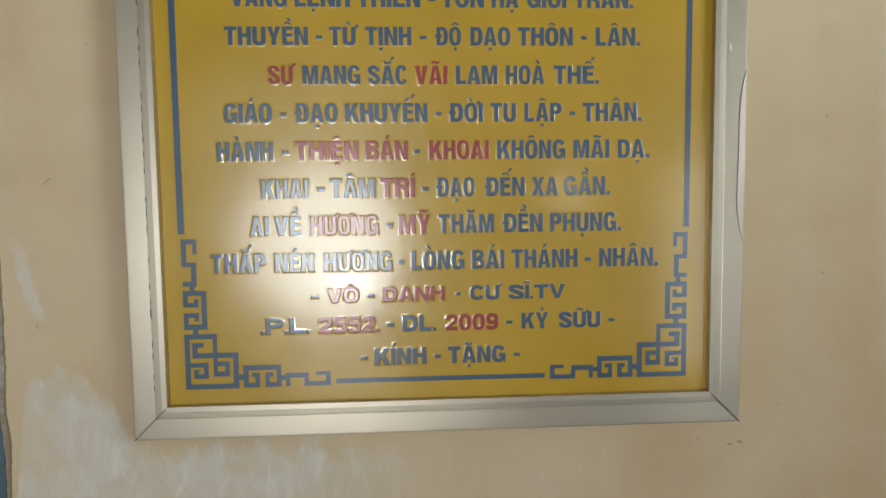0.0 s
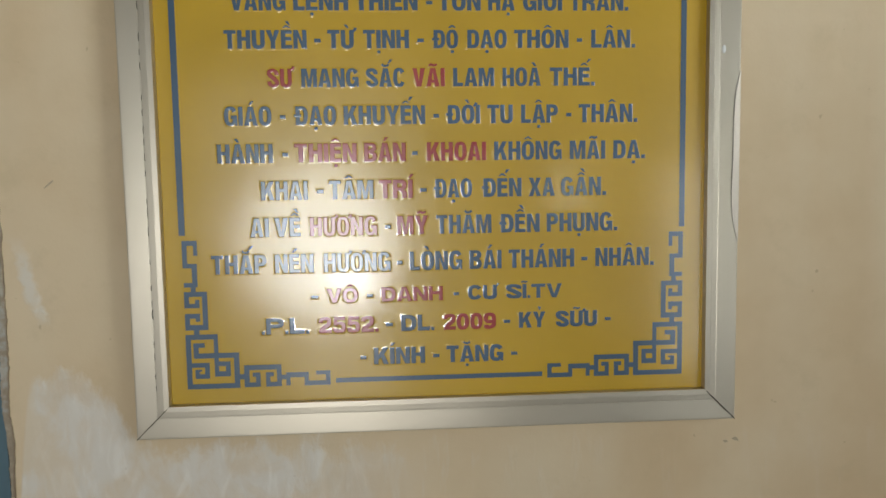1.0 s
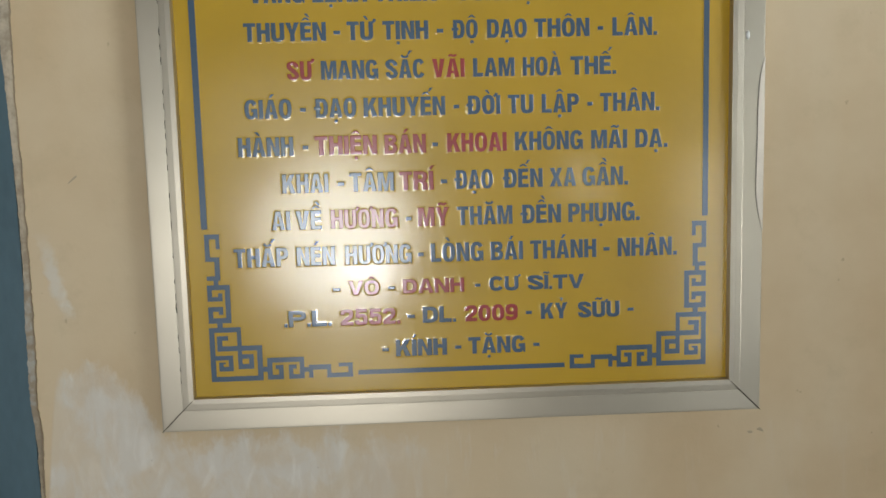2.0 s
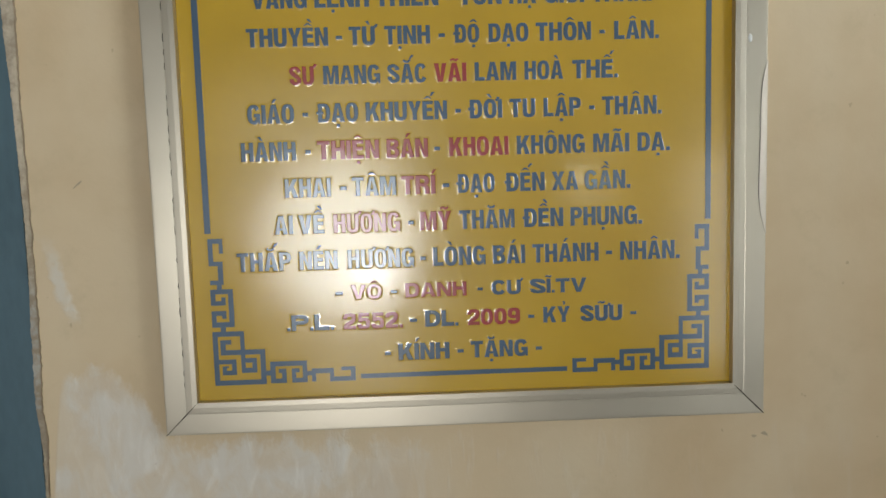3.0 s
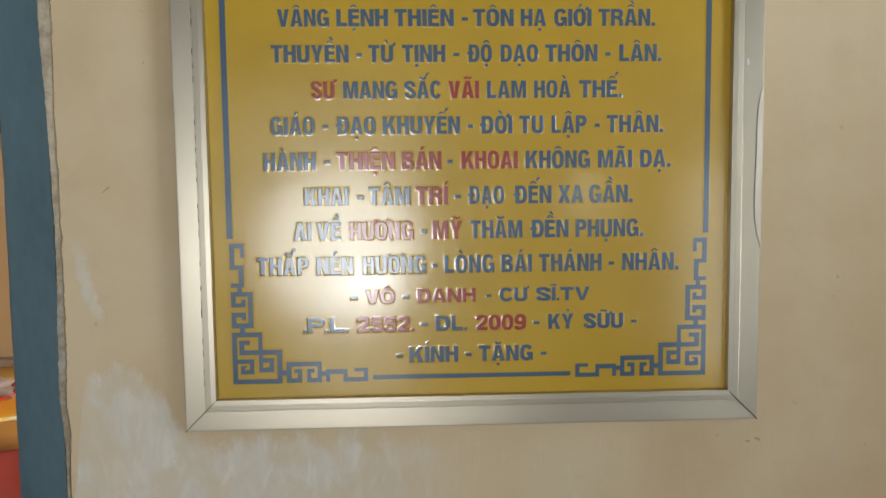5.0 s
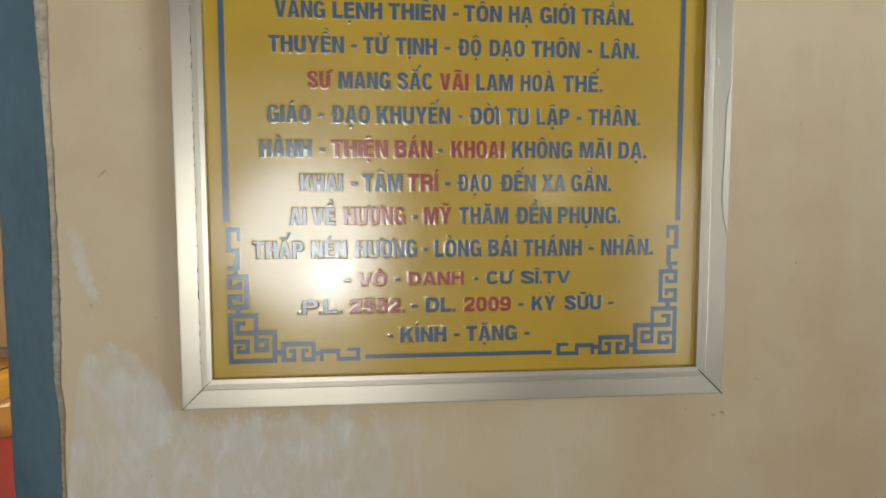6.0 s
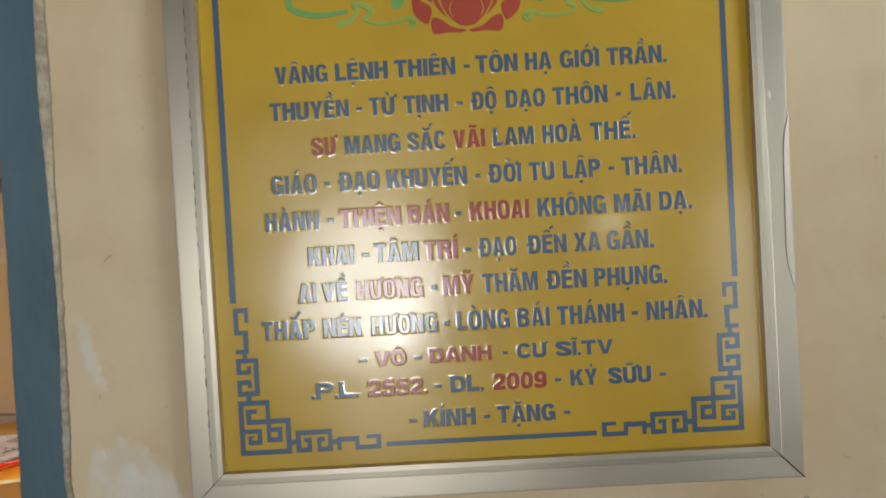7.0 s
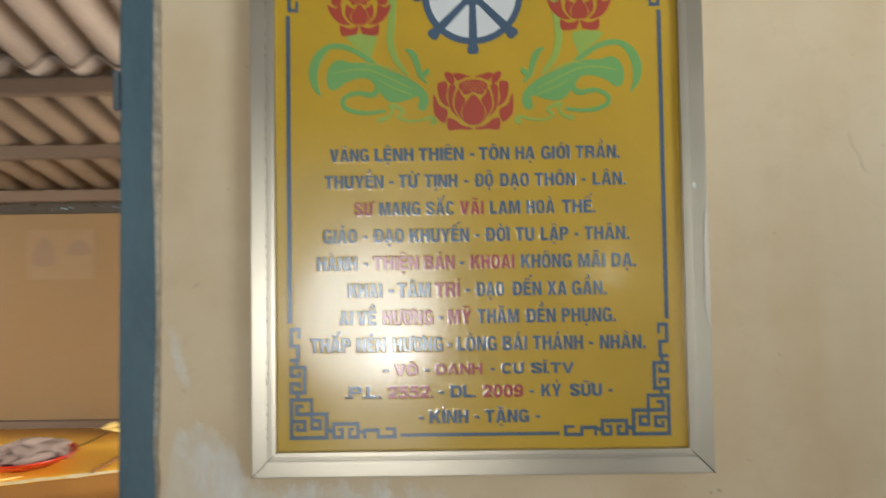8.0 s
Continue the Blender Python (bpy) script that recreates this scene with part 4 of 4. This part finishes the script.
def marks(kinds, x0, w, z, cap):
    """Outlines of the marks over, under and beside a letter of width w that starts at x0 on the line z."""
    c, t, s = x0 + w / 2, z + cap, cap * 0.125
    up = t + cap * 0.10
    hat = "^" in kinds or "u" in kinds
    out = []
    for kd in kinds:
        if kd == "^":
            a, h = cap * 0.235, cap * 0.155
            out.append([(c - a, up), (c - a * 0.52, up), (c, up + h * 0.42), (c + a * 0.52, up), (c + a, up), (c + a * 0.28, up + h), (c - a * 0.28, up + h)])
        elif kd == "u":
            out.append(stroke([(c - cap * 0.19, up + cap * 0.12, s), (c - cap * 0.1, up + cap * 0.04, s), (c, up + cap * 0.02, s), (c + cap * 0.1, up + cap * 0.04, s), (c + cap * 0.19, up + cap * 0.12, s)], 3))
        elif kd == "~":
            out.append(stroke([(c - cap * 0.22, up + cap * 0.03, s * 0.8), (c - cap * 0.08, up + cap * 0.09, s), (c + cap * 0.08, up + cap * 0.04, s), (c + cap * 0.22, up + cap * 0.11, s * 0.8)], 4))
        elif kd in "`'":
            d = 1 if kd == "'" else -1
            cx, low = (c + cap * (0.24 if d > 0 else 0.10), up + cap * 0.18) if hat else (c + d * cap * 0.02, up)
            out.append([(cx - d * cap * 0.12, low - cap * 0.02), (cx - d * cap * 0.01, low - cap * 0.02), (cx + d * cap * 0.17, low + cap * 0.19), (cx - d * cap * 0.01, low + cap * 0.19)])
        elif kd == "?":
            out.append(stroke([(c - cap * 0.06, up + cap * 0.17, s * 0.8), (c + cap * 0.05, up + cap * 0.16, s * 0.9), (c + cap * 0.04, up + cap * 0.08, s * 0.8), (c, up, s * 0.8)], 4))
        elif kd == ".":
            out.append(arc(c, z - cap * 0.19, cap * 0.095, cap * 0.085, 0, 360, 16, 3.0)[:-1])
        elif kd == "+":
            e = x0 + w
            out.append(stroke([(e - cap * 0.06, t - cap * 0.06, s), (e + cap * 0.06, t, s * 1.2), (e + cap * 0.10, t + cap * 0.12, s * 1.3)], 4))
        elif kd == "-":
            out.append(quad(x0 - cap * 0.085, z + cap * 0.425, x0 + cap * 0.30, z + cap * 0.575))
    return out


def raised(name, pieces, material, label):
    face, skirt = bmesh.new(), bmesh.new()
    emboss(face, skirt, pieces)
    ob = sign_part(name, face, material, label)
    part("rim", skirt, M_RIM, ob, "sloping yellow rim", smooth=True)


def word(text, x0, x1, z, cap, colour):
    """One embossed word between x0 and x1 on the line z."""
    mat = {"b": M_BLUE, "r": M_RED}[colour]
    tone = {"b": "blue", "r": "red"}[colour]
    if text == "-":
        raised("dash", [(quad(x0, z + cap * 0.33, x1, z + cap * 0.53), [])], mat, "embossed %s dash" % tone)
        return
    items = [(MARKED[ch][0], MARKED[ch][1:]) if ch in MARKED else (ch, "") for ch in text]
    gap = cap * 0.068
    tail = cap * 0.10 * ("+" in items[-1][1])
    head = cap * 0.08 * ("-" in items[0][1])
    room = (x1 - x0 - tail - head - gap * (len(items) - 1)) / cap
    wide = sum(WIDTHS[c] for c, _ in items)
    stem = 0.21 * min(1.38, max(0.92, (room / wide) ** 0.85))
    fixed = sum(stem if c == "I" else 0.21 for c, _ in items if c in "I.")
    sx = (room - fixed) / sum(WIDTHS[c] for c, _ in items if c not in "I.")
    x = x0 + head
    for c, kinds in items:
        w = stem if c == "I" else 0.21 if c == "." else WIDTHS[c] * sx
        put = [([(x + p[0] * cap, z + p[1] * cap) for p in outer], [[(x + p[0] * cap, z + p[1] * cap) for p in h] for h in holes]) for outer, holes in outlines(c, w, stem)]
        put += [(m, []) for m in marks(kinds, x, w * cap, z, cap)]
        raised("full_stop" if c == "." else "letter", put, mat, "embossed %s %s" % (tone, "full stop" if c == "." else "letter"))
        x += w * cap + gap


def line(z, cap, words):
    for text, x0, x1, *tone in words:
        word(text, x0 / 1000, x1 / 1000, z, cap, tone[0] if tone else "b")


line(0.4245, 0.0192, [("VÂNG", -218, -160), ("LỆNH", -152, -94), ("THIÊN", -87, -20), ("-", -11, -4), ("TÔN", 2, 48), ("HẠ", 56, 85), ("GIỚI", 94, 137), ("TRẦN.", 145, 210)])
line(0.3848, 0.0194, [("THUYỀN", -226, -139), ("-", -131, -124), ("TỪ", -117, -87), ("TỊNH", -79, -30), ("-", -21, -14), ("ĐỘ", -5, 23), ("DẠO", 33, 76), ("THÔN", 84, 144), ("-", 153, 159), ("LÂN.", 169, 218)])
line(0.3442, 0.0196, [("SƯ", -182, -154, "r"), ("MANG", -146, -85), ("SẮC", -77, -35), ("VÃI", -27, 8, "r"), ("LAM", 17, 62), ("HOÀ", 71, 113), ("THẾ.", 123, 173)])
line(0.3042, 0.0200, [("GIÁO", -229, -179), ("-", -170, -164), ("ĐẠO", -155, -110), ("KHUYẾN", -102, -14), ("-", -5, 1), ("ĐỜI", 9, 46), ("TU", 54, 82), ("LẬP", 91, 132), ("-", 141, 147), ("THÂN.", 155, 221)])
line(0.2642, 0.0202, [("HÀNH", -238, -179), ("-", -169, -163), ("THIỆN", -156, -89, "r"), ("BÁN", -81, -36, "r"), ("-", -29, -23), ("KHOAI", -13, 52, "r"), ("KHÔNG", 61, 136), ("MÃI", 145, 185), ("DẠ.", 194, 230)])
line(0.2240, 0.0204, [("KHAI", -193, -143), ("-", -133, -126), ("TÂM", -120, -72), ("TRÍ", -66, -29, "r"), ("-", -21, -14), ("ĐẠO", -6, 36), ("ĐẾN", 47, 91), ("XA", 99, 128), ("GẦN.", 135, 186)])
line(0.1843, 0.0205, [("AI", -206, -186), ("VỀ", -180, -152), ("HƯƠNG", -142, -69, "r"), ("-", -60, -54), ("MỸ", -47, -13, "r"), ("THĂM", -4, 57), ("ĐỀN", 66, 111), ("PHỤNG.", 119, 199)])
line(0.1445, 0.0206, [("THẮP", -249, -190), ("NÉN", -181, -139), ("HƯƠNG", -128, -55), ("-", -48, -42), ("LÒNG", -34, 24), ("BÁI", 32, 68), ("THÁNH", 76, 150), ("-", 158, 165), ("NHÂN.", 174, 241)])
line(0.1103, 0.0159, [("-", -143, -135), ("VÔ", -126, -92, "r"), ("-", -82, -75), ("DANH", -66, 2, "r"), ("-", 14, 20), ("CƯ", 30, 64), ("SĨ.TV", 73, 136)])
line(0.0768, 0.0179, [(".P.L.", -198, -146), ("2552.", -136, -70, "r"), ("-", -62, -54), ("DL.", -45, -8), ("2009", 2, 61, "r"), ("-", 70, 77), ("KỶ", 87, 117), ("SỮU", 129, 176), ("-", 185, 192)])
line(0.0400, 0.0187, [("-", -91, -84), ("KÍNH", -76, -19), ("-", -10, -3), ("TẶNG", 5, 69), ("-", 78, 85)])

# ---- the painted emblem: wheel, lotuses and scrolling leaves ----
MID, HIGH = -0.0035, 0.0007
WHEEL = (MID, 0.672)


def disc(cx, cz, r0, r1, a0=0.0, a1=2 * math.pi, n=48):
    out = [(cx + r1 * math.cos(a0 + (a1 - a0) * i / n), cz + r1 * math.sin(a0 + (a1 - a0) * i / n)) for i in range(n + 1)]
    inn = [(cx + r0 * math.cos(a0 + (a1 - a0) * i / n), cz + r0 * math.sin(a0 + (a1 - a0) * i / n)) for i in range(n, -1, -1)]
    return out + inn


for k in range(8):
    a = math.pi / 8 + k * math.pi / 4 - math.pi / 8
    bm = bmesh.new()
    slab(bm, disc(*WHEEL, 0.010, 0.068, a + 0.02, a + math.pi / 4 - 0.02, 10), -0.0002, 0.0004)
    sign_part("wheel_sector", bm, M_WHITE, "white wheel sector")
bm = bmesh.new()
for k in range(2):
    slab(bm, disc(*WHEEL, 0.0650, 0.0750, k * math.pi, (k + 1) * math.pi, 28), -0.0002, HIGH)
sign_part("wheel_rim", bm, M_BLUE, "blue wheel rim")
bm = bmesh.new()
slab(bm, disc(*WHEEL, 0.0, 0.017, 0.001, 2 * math.pi, 20)[:20], -0.0002, HIGH + 0.0003)
sign_part("wheel_hub", bm, M_BLUE, "blue wheel hub")
for k in range(8):
    a = k * math.pi / 4
    cx, cz = math.cos(a), math.sin(a)
    bm = bmesh.new()
    ribbon(bm, [(WHEEL[0] + cx * 0.012, WHEEL[1] + cz * 0.012, 0.010), (WHEEL[0] + cx * 0.076, WHEEL[1] + cz * 0.076, 0.014)], -0.0002, HIGH + 0.0001 + 0.00005 * (k % 2), 1)
    sign_part("wheel_spoke", bm, M_BLUE, "blue wheel spoke")
    bm = bmesh.new()
    ribbon(bm, [(WHEEL[0] + cx * q, WHEEL[1] + cz * q, w) for q, w in ((0.075, 0.012), (0.080, 0.017), (0.086, 0.017), (0.0895, 0.010))], -0.0002, HIGH + 0.0002, 4)
    sign_part("wheel_knob", bm, M_BLUE, "blue wheel knob")

PETALS = {
    "heart": [(0, 0.13), (0.17, 0.19), (0.285, 0.42), (0.21, 0.64), (0, 0.88), (-0.21, 0.64), (-0.285, 0.42), (-0.17, 0.19)],
    "inner": [(0.10, 0.13), (0.31, 0.30), (0.46, 0.58), (0.44, 0.86), (0.36, 1.03), (0.31, 0.90), (0.20, 0.74), (0.315, 0.50), (0.29, 0.33)],
    "middle": [(0.38, 0.33), (0.56, 0.52), (0.62, 0.78), (0.60, 1.10), (0.44, 1.10), (0.50, 0.86), (0.51, 0.58)],
    "upper": [(0.87, 1.18), (0.68, 1.22), (0.65, 1.04), (0.68, 0.82), (0.62, 0.60), (0.80, 0.72), (0.88, 0.98)],
    "outer": [(0.98, 0.90), (1.0, 0.62), (0.96, 0.38), (0.76, 0.20), (0.68, 0.30), (0.66, 0.50), (0.86, 0.64)],
    "base": [(0.04, 0.05), (0.28, 0.11), (0.48, 0.26), (0.63, 0.29), (0.66, 0.14), (0.60, 0.0), (0.34, 0.02), (0.12, 0.005)],
    "tip": [(0.50, 1.15), (0.62, 1.22), (0.71, 1.40), (0.66, 1.47), (0.53, 1.42), (0.47, 1.28)],
    "crest": [(0.43, 1.30), (0.49, 1.42), (0.36, 1.44), (0.16, 1.38), (0.04, 1.34), (0.20, 1.325), (0.36, 1.25)],
}
SIDE_PETALS = {
    "heart": [(0, 0.36), (0.17, 0.42), (0.27, 0.61), (0.20, 0.79), (0, 1.02), (-0.20, 0.79), (-0.27, 0.61), (-0.17, 0.42)],
    "inner": [(0.10, 0.34), (0.31, 0.46), (0.46, 0.70), (0.42, 1.02), (0.31, 0.93), (0.20, 0.87), (0.31, 0.66), (0.28, 0.52)],
    "wing": [(0.32, 0.36), (0.62, 0.40), (0.88, 0.62), (1.05, 1.00), (0.82, 0.91), (0.62, 1.00), (0.57, 0.70), (0.45, 0.50)],
    "upper": [(0.60, 1.08), (0.80, 1.00), (0.92, 1.10), (0.86, 1.30), (0.68, 1.34)],
    "base": [(0.03, 0.30), (0.09, 0.09), (0.16, 0.02), (0.58, 0.0), (0.63, 0.34), (0.44, 0.25), (0.25, 0.23)],
    "tip": [(0.50, 1.25), (0.62, 1.32), (0.71, 1.50), (0.66, 1.57), (0.53, 1.52), (0.47, 1.38)],
    "crest": [(0.43, 1.40), (0.49, 1.52), (0.36, 1.54), (0.16, 1.48), (0.04, 1.44), (0.20, 1.425), (0.36, 1.35)],
}


def lotus(cx, z, s, petals, rise):
    def place(p, m=1):
        return cx + m * p[0] * s, z + p[1] * s
    for key, pts in petals.items():
        for m in ((1,) if key == "heart" else (1, -1)):
            bm = bmesh.new()
            mid = np.mean(pts, axis=0)
            slab(bm, [place(mid + (p - mid) * 1.03, m) for p in spline(pts, 4, True)], -0.0002, HIGH)
            sign_part("petal", bm, M_LOTUS, "red lotus petal")
    bm = bmesh.new()
    slab(bm, [place((0.37 * math.cos(a), rise + 1.10 + 0.17 * math.sin(a))) for a in np.linspace(0, math.pi, 14)]
         + [place((px, rise + pz)) for px, pz in ((-0.22, 0.88), (-0.05, 0.93), (0.0, 0.965), (0.05, 0.93), (0.22, 0.88))], -0.0002, HIGH)
    sign_part("seed_pod", bm, M_LOTUS, "red seed pod")
    for row in range(4):
        for col in range(6 - row % 2):
            px, pz = (col - 2.5 + 0.5 * (row % 2)) * 0.105, 1.00 + row * 0.062
            if px * px / 0.085 + (pz - 1.08) ** 2 / 0.035 < 1:
                bm = bmesh.new()
                ribbon(bm, [place((px - 0.022, rise + pz - 0.012)) + (0.024 * s,), place((px + 0.022, rise + pz + 0.012)) + (0.024 * s,)], 0.0002, HIGH + 0.0003, 1)
                sign_part("seed", bm, M_GOLD, "gold seed dash")


lotus(MID - 0.001, 0.4695, 0.0590, PETALS, 0.0)
lotus(MID - 0.1685, 0.6140, 0.0450, SIDE_PETALS, 0.12)
lotus(MID + 0.1585, 0.6170, 0.0450, SIDE_PETALS, 0.12)

# scrolls of one side, as (distance from the middle, height, width) in millimetres
CURL = [(230, 523, 2), (239, 540, 10), (241, 562, 14), (233, 583, 13), (217, 597, 9), (196, 597, 9), (178, 590, 8), (160, 578, 8), (148, 572, 3)]
LOW = [(150, 543, 3), (146, 532, 8), (155, 524, 9), (178, 527, 7), (196, 519, 7), (196, 507, 7), (180, 499, 7), (158, 497, 6), (134, 500, 5)]
VINE = [(146, 486, 8), (132, 489, 5), (124, 500, 5), (128, 507, 5), (118, 506, 6), (108, 498, 6), (116, 490, 4), (100, 484, 4), (82, 485, 4), (68, 489, 5), (62, 484, 8), (68, 480, 6)]
STEM = [(122, 672, 12), (123, 640, 11), (126, 606, 11), (120, 580, 10), (108, 562, 7), (100, 552, 3)]
SPRIG = [(104, 592, 3), (93, 584, 10), (86, 566, 9), (82, 552, 7), (72, 540, 3)]
BUD = [(84, 548, 3), (74, 556, 9), (70, 562, 3)]
BODY = [(219, 536), (221, 556), (213, 572), (201, 577), (186, 573), (160, 572), (140, 565), (116, 556), (94, 545), (76, 530), (70, 514), (76, 500), (86, 503), (84, 520),
        (100, 516), (116, 512), (130, 514), (140, 524), (148, 536), (160, 548), (178, 548), (196, 541), (208, 532)]
HOLLOW = [[(214, 556, 1), (190, 561, 3), (160, 561, 3), (136, 552, 3), (112, 540, 3), (92, 530, 1)], [(146, 548, 1), (126, 535, 2.6), (106, 527, 2.6), (90, 520, 1)], [(166, 566, 1), (148, 569, 2.5), (126, 563, 2), (108, 556, 1)]]
CUP = [(148, 614), (190, 614), (182, 600), (168, 590), (160, 572), (152, 590)]
for m in (1, -1):
    def side(pts):
        return [(MID - m * p[0] / 1000 + (0.001 if m < 0 else 0.003), p[1] / 1000 - (0.000 if m > 0 else 0.001)) + tuple(w / 1000 for w in p[2:]) for p in pts]
    bm = bmesh.new()
    slab(bm, spline(side(BODY), 4, True), -0.0002, 0.0005)
    sign_part("leaf", bm, M_GREEN, "green scrolling leaf")
    bm = bmesh.new()
    for h in HOLLOW:
        ribbon(bm, side(h), 0.0002, 0.0007)
    sign_part("leaf_vein", bm, M_LEAF, "yellow-green vein")
    bm = bmesh.new()
    slab(bm, spline(side(CUP), 4, True), -0.0002, 0.0003)
    sign_part("flower_cup", bm, M_LEAF, "pale green flower cup")
    for lift, (nm, pts, mat, lab) in zip((0.0, 0.0001, 0.0002, 0.00003, 0.00015, 0.00025), (("tendril", CURL, M_GREEN, "green curling tendril"), ("tendril", LOW, M_GREEN, "green curling tendril"), ("tendril", VINE, M_LEAF, "pale green curling tendril"),
                              ("stem", STEM, M_LEAF, "pale green stem"), ("tendril", SPRIG, M_GREEN, "green curling tendril"), ("bud", BUD, M_GREEN, "green bud"))):
        bm = bmesh.new()
        ribbon(bm, side(pts), -0.0002, 0.00055 + lift)
        sign_part(nm, bm, mat, lab)

# ---- small marks on the wall ----


def scar(points, high, material, label):
    bm = bmesh.new()
    ribbon(bm, points, -WALL_Y - 0.0005, -WALL_Y + high, 4)
    thing("wall_mark", bm, material, label, "mark")


scar([(0.556, 0.462, 0.0008), (0.560, 0.440, 0.0014), (0.570, 0.425, 0.0010), (0.574, 0.408, 0.0016), (0.580, 0.400, 0.0006)], 0.0003, M_SCUFF, "fine crack in the cream paint")
scar([(0.332, -0.068, 0.001), (0.335, -0.069, 0.004), (0.338, -0.069, 0.001)], 0.0004, M_SCUFF, "small brown chip in the cream paint")
scar([(0.343, -0.066, 0.001), (0.347, -0.066, 0.0045), (0.351, -0.069, 0.001)], 0.0004, M_SCUFF, "small brown chip in the cream paint")
scar([(-0.427, 0.241, 0.0008), (-0.420, 0.247, 0.0022), (-0.417, 0.249, 0.0008)], 0.0005, M_SCUFF, "tiny dark fleck on the cream paint")
scar([(-0.330, -0.001, 0.001), (-0.328, -0.001, 0.001)], 0.0004, M_CHIP, "tiny dark fleck on the cream paint")
